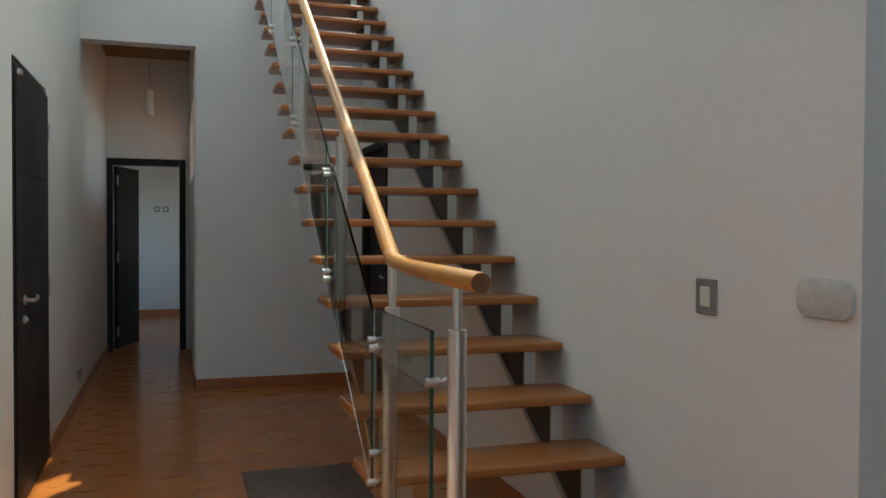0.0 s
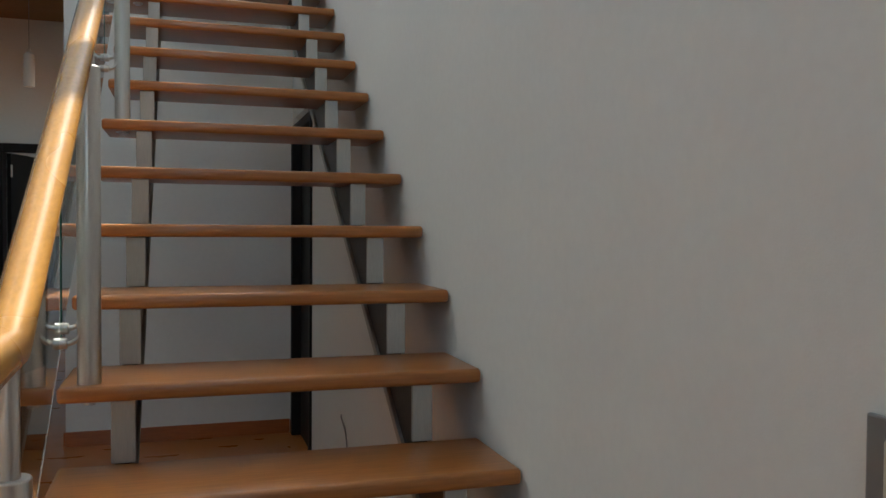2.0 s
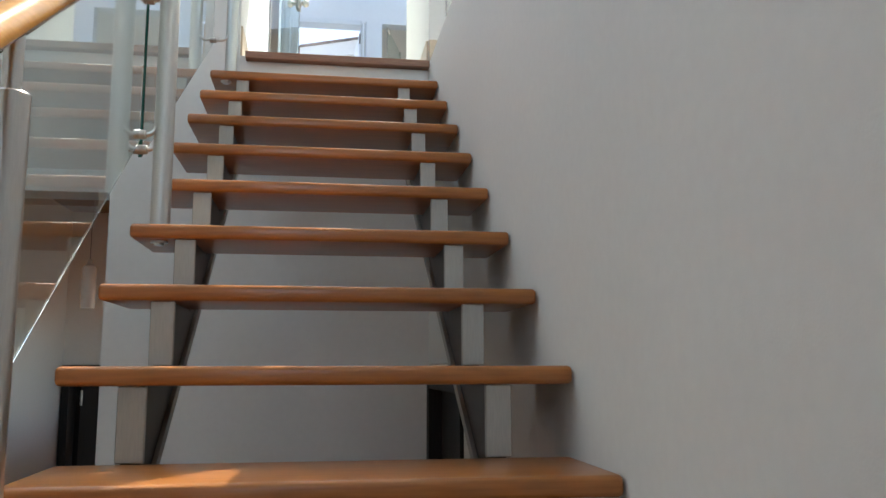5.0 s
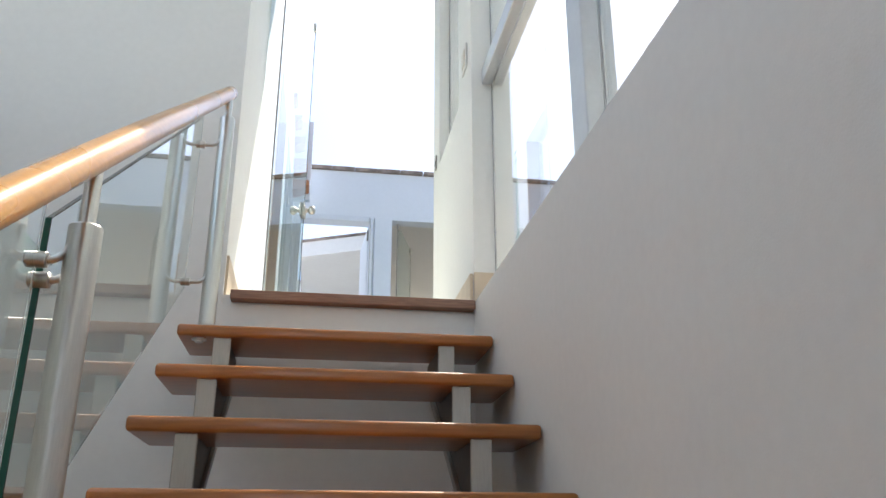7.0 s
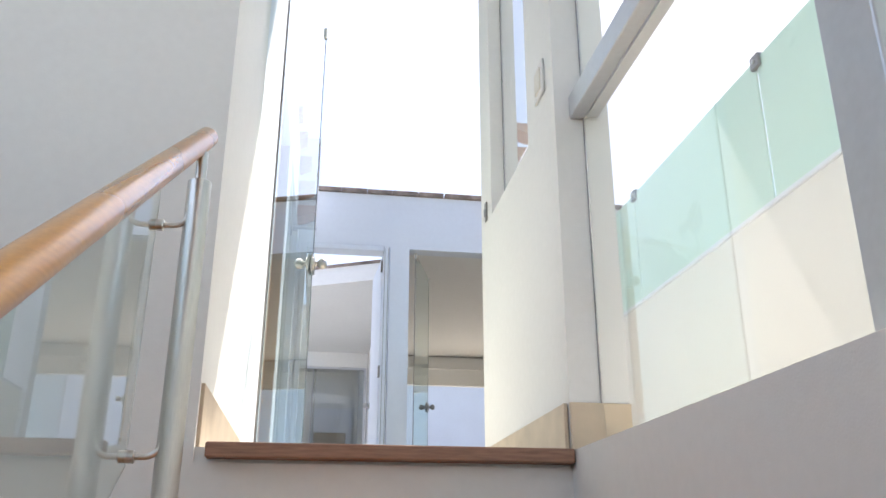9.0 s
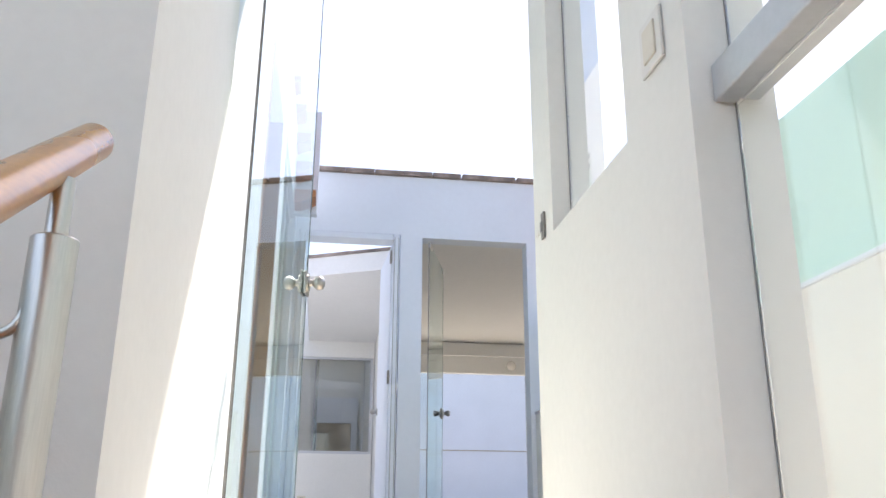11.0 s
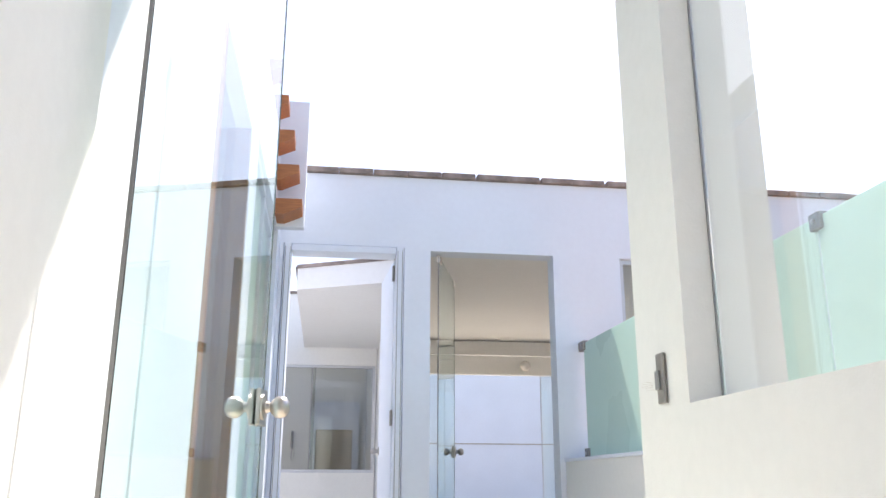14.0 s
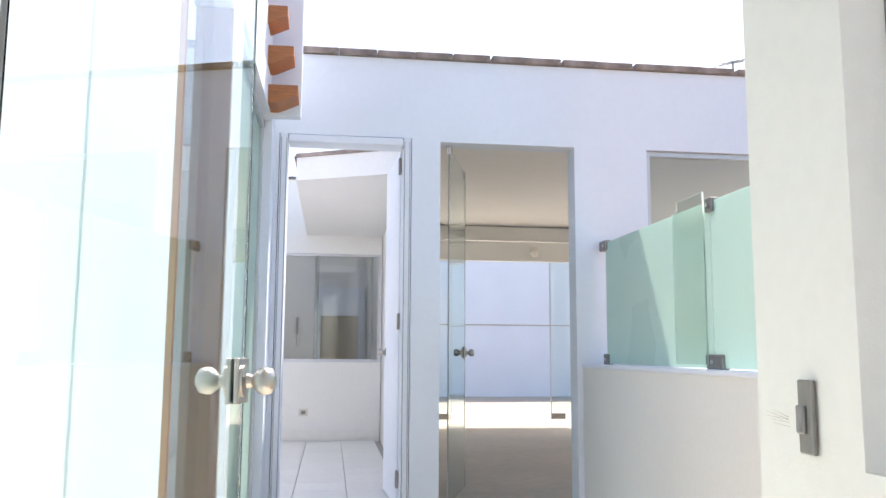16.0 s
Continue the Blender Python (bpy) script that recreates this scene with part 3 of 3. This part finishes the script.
skirting("baseboard", LEFT + 0.001, LEFT + 0.016, -4.79, 1.858, 0, 0.092)
skirting("baseboard", LEFT + 0.001, LEFT + 0.016, 3.102, 7.998, 0, 0.092)
skirting("baseboard", -1.506, -1.491, BACK, 7.998, 0, 0.092)
skirting("baseboard", -3.39, -0.91, 12.284, 12.299, 0, 0.092)


# ---- small fittings of the ground floor ----
def plate_x(name, label, category, x, s, y0, y1, z0, z1, frame_mat, key_mat, inset=0.27, thick=0.008):
    """A switch or socket plate on a wall facing along s."""
    t = thing(name, label, category)
    a, b = sorted((x, x + s * thick))
    part("plate", box(a, b, y0, y1, z0, z1, bevel=0.003), frame_mat, t)
    dy, dz = (y1 - y0) * inset, (z1 - z0) * inset * 0.8
    a, b = sorted((x + s * thick * 0.8, x + s * (thick + 0.004)))
    part("rocker", box(a, b, y0 + dy, y1 - dy, z0 + dz, z1 - dz, bevel=0.002), key_mat, t)
    return t


plate_x("light_switch", "grey framed light switch with a cream rocker on the stair wall", "light switch", 0, -1, -0.600, -0.497, 1.081, 1.192, GREY_PLATE, PLASTIC)
cover = thing("junction_cover", "rounded junction box cover painted over in wall colour", "wall plate")
bm = bmesh.new()
rim = []
for x, grow in ((0.0, 0.0), (-0.006, 0.0), (-0.012, -0.004), (-0.015, -0.014), (-0.017, -0.030)):
    ring = []
    for cy, cz, a0 in ((-1.068, 1.182, 0), (-1.187, 1.182, 90), (-1.187, 1.154, 180), (-1.068, 1.154, 270)):
        for q in range(7):
            a = radians(a0 + q * 15)
            ring.append(bm.verts.new((x, cy + (0.038 + grow) * math.cos(a), cz + (0.038 + grow) * math.sin(a))))
    rim.append(ring)
for a, b in zip(rim, rim[1:]):
    for q in range(len(a)):
        bm.faces.new((a[q], a[(q + 1) % len(a)], b[(q + 1) % len(a)], b[q]))
bm.faces.new(rim[-1])
bmesh.ops.recalc_face_normals(bm, faces=list(bm.faces))
smooth(part("cover", bm, COVER_PAINT, cover), 35)
part("seam", box(-0.0185, -0.0165, -1.19, -1.065, 1.166, 1.169), COVER_PAINT, cover)
socket = plate_x("wall_socket", "double wall socket low on the white wall", "socket", LEFT, 1, 4.86, 5.12, 0.19, 0.28, PLATE_WHITE, GREY_PLATE, 0.2)
for x in (-1.93, -1.80):
    t = thing("thermostat", "small grey square wall control in the far room", "wall control", group="wall controls in the far room")
    part("plate", box(x - 0.045, x + 0.045, 12.288, 12.3, 1.72, 1.81, bevel=0.003), GREY_PLATE, t)
    part("dial", box(x - 0.025, x + 0.025, 12.282, 12.289, 1.74, 1.79, bevel=0.002), PLATE_WHITE, t)
t = thing("wall_vent", "pale square plate low on the far room wall", "wall plate")
part("plate", box(-1.62, -1.50, 12.286, 12.3, 0.15, 0.40, bevel=0.003), PLATE_WHITE, t)
part("rim", box(-1.605, -1.515, 12.282, 12.287, 0.17, 0.38, bevel=0.002), PLASTIC, t)

mat = thing("doormat", "flat dark grey brown doormat on the wooden floor", "mat")
smooth(part("mat_surface", box(-1.27, -0.655, 1.45, 2.32, 0.0, 0.014, bevel=0.005), RUG, mat), 40)
part("border", slab("z", 0.0, 0.011, -1.285, -0.64, 1.435, 2.335, [(-1.268, -0.657, 1.452, 2.318)]), RUG, mat)

pendant = thing("pendant_lamp", "white cylindrical glass pendant lamp on a thin cable", "pendant lamp")
part("ceiling_rose", lathe([(0.045, 0), (0.045, -0.012), (0.02, -0.02)], 20, at=(-1.893, 6.7, 3.4)), STEEL, pendant)
part("cable", sweep([(-1.893, 6.7, 3.385), (-1.893, 6.7, 2.80)], 0.003, 6), GREY_PLATE, pendant)
smooth(part("shade", lathe([(0.012, 0.03), (0.016, 0.0), (0.034, -0.012), (0.038, -0.03), (0.040, -0.24), (0.036, -0.255)], 24, at=(-1.893, 6.7, 2.79)), OPAL, pendant), 30)

# ---- window beside the stairs ----
stair_window = tagged(thing("window_1", "tall stair window with grey aluminium bars", "window"), kind="structure")
for y0, y1 in ((0.3, 0.40), (2.11, 2.22), (3.88, 3.985)):
    part("mullion", box(0.03, 0.075, y0, y1, TOP + 0.012, 6.6, bevel=0.004), ALU, stair_window)
    part("mullion_fin", box(0.076, 0.120, y0 + 0.012, y1 - 0.012, TOP + 0.012, 6.6, bevel=0.004), ALU, stair_window)
for a, b in ((0.401, 2.109), (2.221, 3.879), (3.986, 5.248)):
    part("transom", box(0.042, 0.083, a, b, 4.42, 4.49, bevel=0.004), ALU, stair_window)
    part("transom_lip", box(0.0915, 0.13, a, b, 4.43, 4.47, bevel=0.003), ALU, stair_window)
    for z0, z1 in ((TOP + 0.014, 4.419), (4.491, 6.598)):
        pane("pane", (0.084, 0.090, a, b, z0, z1), WIN_GLASS, stair_window)
part("seal", box(0.081, 0.0835, 5.2465, 5.2495, TOP + 0.014, 6.59), GREY_PLATE, stair_window)

# ---- landing ----
structure("trim_landing_nosing", box(-0.868, -0.002, 5.209, 5.262, TOP - 0.022, TOP + 0.012, bevel=0.004), WORN_WOOD, "worn brown wooden nosing at the landing edge", "trim")
for dims in ((-0.012, -0.001, 5.262, 6.45, TOP + 0.006, 3.645), (0.0, 0.16, 5.238, 5.2495, TOP + 0.012, 3.645), (-0.869, -0.858, BACK - 0.0, 6.5, TOP + 0.006, 3.67)):
    tagged(part("baseboard_tile", box(*dims, bevel=0.002), BEIGE_TILE), "beige ceramic tile skirting", "skirting", kind="structure")
side_window = tagged(thing("window_2", "narrow frameless window in the landing wall", "window"), kind="structure")
pane("pane", (0.054, 0.060, 5.632, 6.258, 4.484, 6.898), WIN_GLASS, side_window)
part("seal", box(0.0505, 0.0535, 6.2565, 6.2595, 4.484, 6.89), GREY_PLATE, side_window)
part("seal", box(0.050, 0.0535, 5.632, 6.253, 4.481, 4.486), SEAL, side_window)
plate_x("light_switch", "pale framed light switch with a cream rocker beside the glass door", "light switch", 0, -1, 5.366, 5.465, 4.553, 4.664, PLATE_WHITE, PLASTIC, 0.22, 0.007)
t = thing("strike_plate", "small grey steel strike plate on the white jamb", "strike plate")
part("plate", box(-0.006, 0.0, 6.343, 6.370, 4.484, 4.562, bevel=0.002), DARK_STEEL, t)
part("keeper", box(-0.010, -0.0055, 6.354, 6.369, 4.505, 4.535, bevel=0.002), GREY_PLATE, t)


def knob(parent, x, y, z, d, name="knob", r=0.026, mat=None):
    """A round door knob on its rose, pointing along d."""
    prof = [(0.030, 0.0), (0.030, 0.005), (0.014, 0.008), (0.011, 0.018), (0.016, 0.022), (r * 0.95, 0.032), (r, 0.042), (r * 0.88, 0.054), (r * 0.45, 0.061), (0.004, 0.062)]
    return smooth(part(name, lathe(prof, 24, d, (x, y, z)), mat or NICKEL, parent, "round satin steel knob"), 50)


def glass_leaf(name, label, hinge_xy, turn, width, z0, z1, zk, group="glass doors"):
    """A frameless glass door leaf with steel patch fittings and knobs; it turns about its hinge edge."""
    d = tagged(thing(name, label, "glass door", group), kind="structure")
    SITED.append(d)
    d.matrix_world = pose(*hinge_xy, z0, 0, 0, turn)
    h = z1 - z0
    pane("leaf", (0, width, -0.004, 0.004, 0, h), LEAF_GLASS, d, "clear glass leaf with green edges")
    part("polished_edge", box(width + 0.0003, width + 0.0020, -0.0055, 0.0055, 0, h - 0.05), LEAF_EDGE, d)
    part("hinge_patch", box(0.0, 0.10, -0.013, 0.013, h - 0.045, h + 0.004, bevel=0.003), STEEL, d)
    part("edge_seal", box(-0.0015, -0.0003, -0.003, 0.003, 0, h), GREY_PLATE, d)
    for s in (-1, 1):
        part("lock_plate", box(width - 0.075, width - 0.004, min(s * 0.0055, s * 0.016), max(s * 0.0055, s * 0.016), zk - z0 - 0.042, zk - z0 + 0.042, bevel=0.003), NICKEL, d)
        knob(d, width - 0.045, s * 0.016, zk - z0, (0, s, 0))
    part("top_pivot", box(width - 0.03, width + 0.002, -0.012, 0.012, h - 0.05, h + 0.006, bevel=0.003), PLATE_WHITE, d)
    part("bottom_patch", box(0.0, 0.12, -0.012, 0.012, 0.0, 0.05, bevel=0.003), STEEL, d)
    return d


landing_door = glass_leaf("door_4", "open frameless glass door with satin steel knobs", (-0.811, 6.133), 80.8, 0.867, TOP + 0.03, 5.87, 4.572)
# ---- terrace ----
glazing = tagged(thing("window_3", "tall terrace window with thin brown frame and a dark room behind", "window"), kind="structure")
part("window_frame", box(-0.93, -0.843, 7.563, 7.645, 3.562, 5.667, bevel=0.002), DIM_BROWN, glazing)
part("glazing_bead", box(-0.925, -0.840, 7.6455, 7.657, 3.562, 5.667, bevel=0.002), OUTER_WOOD, glazing, "thin orange wooden bead")
part("window_frame", box(-0.93, -0.8225, 8.578, 8.597, 3.562, 5.667, bevel=0.002), DIM_BROWN, glazing)
pane("pane", (-0.90, -0.894, 7.658, 8.577, 3.562, 5.667), WIN_GLASS, glazing)
glazing2 = tagged(thing("window_4", "wide terrace window with green tinted glass", "window"), kind="structure")
for y0, y1 in ((8.902, 8.94), (9.7, 9.74), (10.51, 10.548)):
    part("window_frame", box(-0.88, -0.822, y0, y1, 3.802, 5.748, bevel=0.003), ALU, glazing2)
for a, b in ((8.941, 9.699), (9.741, 10.509)):
    part("rail", box(-0.88, -0.822, a, b, 5.71, 5.748, bevel=0.003), ALU, glazing2)
    pane("pane", (-0.855, -0.847, a, b, 3.802, 5.709), FROST, glazing2, "green frosted pane")
fence = thing("glass_balustrade", "frosted teal glass balustrade on the white parapet", "balustrade")
SITED.append(fence)
ys = [10.28, 8.84, 7.53, 6.10, 4.67, 3.24, 1.81, 0.50, -0.15]
for b, a in zip(ys, ys[1:]):
    part("glass_panel", box(1.177, 1.187, a + 0.008, b - 0.008, 4.565, 5.312, bevel=0.002), FROST, fence)
for i, y in enumerate(ys):
    for z0, z1, w in ((5.262, 5.325, 0.045), (4.56, 4.625, 0.05 if i != 1 else 0.10)):
        c = part("clamp", box(1.162, 1.202, y - w, y + w * 0.5, z0, z1, bevel=0.006), DARK_STEEL, fence, "dull steel glass clamp")
        smooth(part("bolt", lathe([(0.010, 0), (0.010, 0.006), (0.006, 0.008)], 12, (-1, 0, 0), (1.162, y - 0.01, (z0 + z1) / 2)), STEEL, c), 30)
part("wall_bracket", box(1.162, 1.202, 10.29, 10.346, 5.262, 5.325, bevel=0.004), DARK_STEEL, fence)
bm = box(1.155, 1.163, 8.865, 9.20, 4.58, 5.36)
bmesh.ops.bevel(bm, geom=[e for e in bm.edges if abs((e.verts[0].co - e.verts[1].co).x) > 0.005 and e.verts[0].co.z > 5 and e.verts[0].co.y > 9.0], offset=0.05, segments=5, affect="EDGES")
gate_leaf = part("gate_leaf", bm, GLASS, fence, "narrow clear glass leaf with a rounded corner")
gate_leaf.visible_shadow = False
gate_leaf.data.materials.append(FROST)
for p in gate_leaf.data.polygons:
    p.material_index = 1 if abs(p.normal.x) < 0.5 else 0

# doors in the terrace end wall
white_door = tagged(thing("door_5", "open white wooden door with steel hinges and knob", "door"), kind="structure")
for x0, x1 in ((-0.752, -0.705), (-0.079, -0.032)):
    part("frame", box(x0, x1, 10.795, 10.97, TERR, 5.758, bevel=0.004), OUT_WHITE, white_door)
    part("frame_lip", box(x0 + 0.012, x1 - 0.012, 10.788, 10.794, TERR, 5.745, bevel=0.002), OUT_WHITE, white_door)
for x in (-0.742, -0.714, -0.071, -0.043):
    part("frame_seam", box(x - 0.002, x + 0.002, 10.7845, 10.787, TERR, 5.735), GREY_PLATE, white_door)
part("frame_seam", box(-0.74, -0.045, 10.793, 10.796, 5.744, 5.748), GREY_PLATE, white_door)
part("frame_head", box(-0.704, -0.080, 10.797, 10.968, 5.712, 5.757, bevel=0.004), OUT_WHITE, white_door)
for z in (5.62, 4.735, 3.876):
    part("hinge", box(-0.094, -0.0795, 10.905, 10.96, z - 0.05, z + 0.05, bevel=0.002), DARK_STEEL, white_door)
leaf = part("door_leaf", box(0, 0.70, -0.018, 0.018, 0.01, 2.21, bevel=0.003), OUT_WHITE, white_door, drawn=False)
leaf.matrix_local = pose(-0.072, 10.50, 3.685, 0, 0, 93)
for z in (2.12, 1.13, 0.17):
    part("hinge", box(-0.012, 0.03, -0.023, -0.018, z - 0.05, z + 0.05, bevel=0.002), DARK_STEEL, leaf)
knob(leaf, 0.65, 0.018, 0.945, (0, 1, 0), r=0.024)

patio_glass_door = glass_leaf("door_6", "open frameless glass door with dark steel knobs", (0.215, 10.44), 73.5, 0.78, 3.68, 5.925, 4.628)
upper_window = tagged(thing("window_5", "grey tinted window in the terrace wall", "window"), kind="structure")
part("window_frame", slab("y", 10.84, 10.90, 1.332, 2.498, 4.702, 5.743, [(1.36, 2.47, 4.73, 5.715)]), ALU, upper_window)
pane("pane", (1.361, 2.469, 10.865, 10.871, 4.731, 5.714), DARK_GLASS, upper_window)

# weathered tiles along the wall top
coping = thing("wall_coping", "weathered brown coping tiles along the terrace wall top", "coping")
SITED.append(coping)
first_tile = None
for i in range(19):
    if first_tile is None:
        first_tile = part("coping_tile", box(0.0005, 0.2355, 10.325, 10.525, 6.463, 6.503, bevel=0.004, seg=1), FLASHING, coping)
    ob = first_tile if i == 0 else first_tile.copy()
    if i:
        scene.collection.objects.link(ob)
    ob.matrix_local = pose(-0.725 + 0.237 * i, random.uniform(-0.003, 0.003), random.uniform(-0.001, 0.002), 0, random.uniform(-0.15, 0.15), 0)

# outdoor stair in the corner
outer_stair = thing("outdoor_stair", "outdoor stair of thick oiled wooden treads on a white stringer", "stairs")
SITED.append(outer_stair)
for i in range(5):
    bm = bmesh.new()
    tip = -0.712 - 0.020 * i - 0.0045 * i * i
    prof = [(-1.45, -0.10), (tip - 0.11, -0.10), (tip, -0.05), (tip, 0.0), (-1.45, 0.0)]
    a = [bm.verts.new((x, 0.0, z)) for x, z in prof]
    b = [bm.verts.new((x, 0.20, z)) for x, z in prof]
    bm.faces.new(a)
    bm.faces.new(list(reversed(b)))
    for j in range(5):
        q = (j + 1) % 5
        bm.faces.new((a[j], b[j], b[q], a[q]))
    bmesh.ops.recalc_face_normals(bm, faces=list(bm.faces))
    part("tread", bm, OUTER_WOOD, outer_stair).location = (0, 9.80 - 0.074 * i, 6.075 + 0.194 * i)
part("stringer", box(-1.45, -0.70, 10.00, 10.07, 5.955, 6.82, bevel=0.004), OUT_WHITE, outer_stair, "white painted stringer wall")

# patio behind the white door
tile0 = None
for i in range(7):
    for j in range(11):
        if tile0 is None:
            tile0 = part("tile", box(0.0025, 0.3575, 0.0025, 0.3575, -0.011, 0, bevel=0.0015, seg=1), TILE, bpy.data.objects["patio_floor"], drawn=False)
        ob = tile0 if (i, j) == (0, 0) else tile0.copy()
        if (i, j) != (0, 0):
            scene.collection.objects.link(ob)
        ob.location = (-2.535 + 0.36 * i, 10.53 + 0.36 * j, 3.684)
tagged(part("baseboard_tile", box(-2.19, 0.068, 15.385, 15.399, TERR, 3.80, bevel=0.002), TILE), "pale tile skirting in the patio", "skirting", kind="structure")
bm = box(-0.712, 0.068, 12.12, 12.149, 5.885, 5.912)
for v in bm.verts:
    v.co.y -= 0.62 * (v.co.x + 0.70)
structure("trim_canopy_edge", bm, FLASHING, "thin dark roof edge of the canopy", "trim")
structure("trim_canopy_side", box(-0.716, -0.701, 12.15, 15.39, 5.885, 5.905), FLASHING, "thin dark roof edge of the canopy", "trim")
structure("trim_patio_top", box(-2.2, -0.72, 15.38, 15.52, 6.301, 6.33), FLASHING, "dark roof edge on the patio wall", "trim")
slider = tagged(thing("window_6", "aluminium sliding window with grey glass in the patio", "window"), kind="structure")
part("window_frame", slab("y", 15.42, 15.48, -1.249, 0.059, 4.454, 5.544, [(-1.225, 0.035, 4.483, 5.52)]), ALU, slider)
pane("pane", (-1.224, -0.56, 15.455, 15.461, 4.484, 5.519), DARK_GLASS, slider)
pane("pane", (-0.60, 0.034, 15.435, 15.441, 4.484, 5.519), DARK_GLASS, slider)
part("rail", box(-0.606, -0.592, 15.43, 15.445, 4.484, 5.519, bevel=0.002), GREY_PLATE, slider)
t = thing("wall_socket", "beige wall socket in the patio", "socket")
part("plate", box(-0.735, -0.635, 15.39, 15.4, 3.92, 4.0, bevel=0.002), PLASTIC, t)
part("rocker", box(-0.71, -0.66, 15.386, 15.391, 3.94, 3.98, bevel=0.002), GREY_PLATE, t)
t = thing("wall_phone", "grey intercom phone on the wall behind the patio window", "intercom phone")
part("base", box(-0.88, -0.80, 17.96, 18.0, 4.72, 5.0, bevel=0.006), PLATE_WHITE, t)
smooth(part("handset", sweep([(-0.84, 17.95, 4.76), (-0.84, 17.925, 4.79), (-0.84, 17.925, 4.95), (-0.84, 17.95, 4.98)], 0.018, 10), GREY_PLATE, t), 60)
smooth(part("cord", sweep([(-0.84, 17.955, 4.74), (-0.85, 17.95, 4.64), (-0.82, 17.95, 4.60), (-0.80, 17.955, 4.72)], 0.006, 6), GREY_PLATE, t), 60)
t = tagged(thing("door_7", "white door frame behind the patio window", "door"), kind="structure")
part("frame", slab("y", 17.93, 17.995, -0.62, 0.0, TERR, 5.35, [(-0.55, -0.08, 0, 5.0)]), OUT_WHITE, t)
part("door_leaf", box(-0.549, -0.081, 17.96, 17.99, TERR, 4.999), CEMENT, t)

# room behind the glass door
structure("trim_pelmet", box(0.13, 3.99, 17.8, 17.899, 5.715, 5.985, bevel=0.005), WHITE, "pale pelmet below the beam", "trim")
t = thing("wall_lamp", "round opal globe wall lamp on the pelmet", "wall lamp")
smooth(part("globe", lathe([(0.02, 0.0), (0.055, 0.02), (0.072, 0.06), (0.075, 0.085), (0.062, 0.13), (0.03, 0.155), (0.004, 0.16)], 24, (0, -1, 0), (2.16, 17.785, 5.84)), OPAL, t), 60)
part("base", lathe([(0.03, 0), (0.03, 0.016)], 18, (0, -1, 0), (2.16, 17.8, 5.84)), STEEL, t)
far_slider = tagged(thing("window_7", "folded sliding glass doors to the far terrace", "window"), kind="structure")
for x0, x1 in ((0.13, 1.12), (2.42, 3.9)):
    pane("pane", (x0, x1, 18.02, 18.03, TERR + 0.01, 5.91), GLASS, far_slider)
    part("stile", box(x1 - 0.012 if x0 < 1 else x0, x1 if x0 < 1 else x0 + 0.012, 18.0, 18.018, TERR, 5.91), ALU, far_slider)
    part("bottom_patch", box(x0 if x0 > 1 else x1 - 0.2, x0 + 0.2 if x0 > 1 else x1, 18.0, 18.05, TERR, TERR + 0.08, bevel=0.004), DARK_STEEL, far_slider)
scuff = thing("wall_scratches", "faint grey key scratches beside the strike plate", "scratches")
for i in range(5):
    z = 4.512 + random.uniform(-0.012, 0.016)
    part("scratch", sweep([(-0.0006, 6.40 + random.uniform(0, 0.01), z), (-0.0006, 6.44 + random.uniform(-0.01, 0.03), z + random.uniform(-0.01, 0.01))], 0.0002, 4), CEMENT, scuff)

# ---- floor boards, last ----
floor_ob = bpy.data.objects["floor"]
board = None
rows = 0
for j in range(76):
    y = -1.2 + j * 0.124
    x_end = 0.0 if y < 5.15 else -1.417
    x = -2.298 - (0.0, 0.55, 0.25, 0.8)[j % 4]
    while x < x_end - 0.02:
        if board is None:
            board = part("board", box(0.0, 1.1, 0.0, 0.124, -0.011, 0), FLOOR_WOOD, floor_ob, drawn=False)
            ob = board
        else:
            ob = board.copy()
            scene.collection.objects.link(ob)
        a, b = max(x, -2.298), min(x + 1.1, x_end)
        ob.location, ob.scale = (a, y, 0), ((b - a) / 1.1, 1, 1)
        x += 1.1

# short cable end coming out of the wall under the stairs
stub = thing("cable_stub", "thin grey cable end hanging from the white wall", "cable")
smooth(part("wire", sweep([(0.004, 3.137, 0.530), (-0.014, 3.06, 0.535), (-0.026, 2.96, 0.538), (-0.028, 2.885, 0.520), (-0.024, 2.870, 0.47), (-0.018, 2.872, 0.40)], 0.0035, 8), GREY_PLATE, stub), 60)
smooth(part("tip", lathe([(0.004, 0), (0.006, 0.004), (0.006, 0.022), (0.003, 0.028)], 10, (0, 0, -1), (-0.018, 2.872, 0.404)), PLATE_WHITE, stub), 40)

# roof antenna behind the terrace wall
antenna = thing("tv_antenna", "small dark television antenna on the flat roof", "antenna")
smooth(part("mast", sweep([(3.32, 14.0, 6.215), (3.32, 14.0, 7.36)], 0.014, 8), GREY_PLATE, antenna), 60)
smooth(part("boom", sweep([(3.18, 13.95, 7.30), (3.46, 14.05, 7.38)], 0.012, 8), GREY_PLATE, antenna), 60)
for i in range(4):
    x = 3.20 + 0.08 * i
    smooth(part("rod", sweep([(x + 0.04, 13.86, 7.30 + 0.022 * i), (x - 0.04, 14.14, 7.32 + 0.022 * i)], 0.006, 6), GREY_PLATE, antenna), 60)
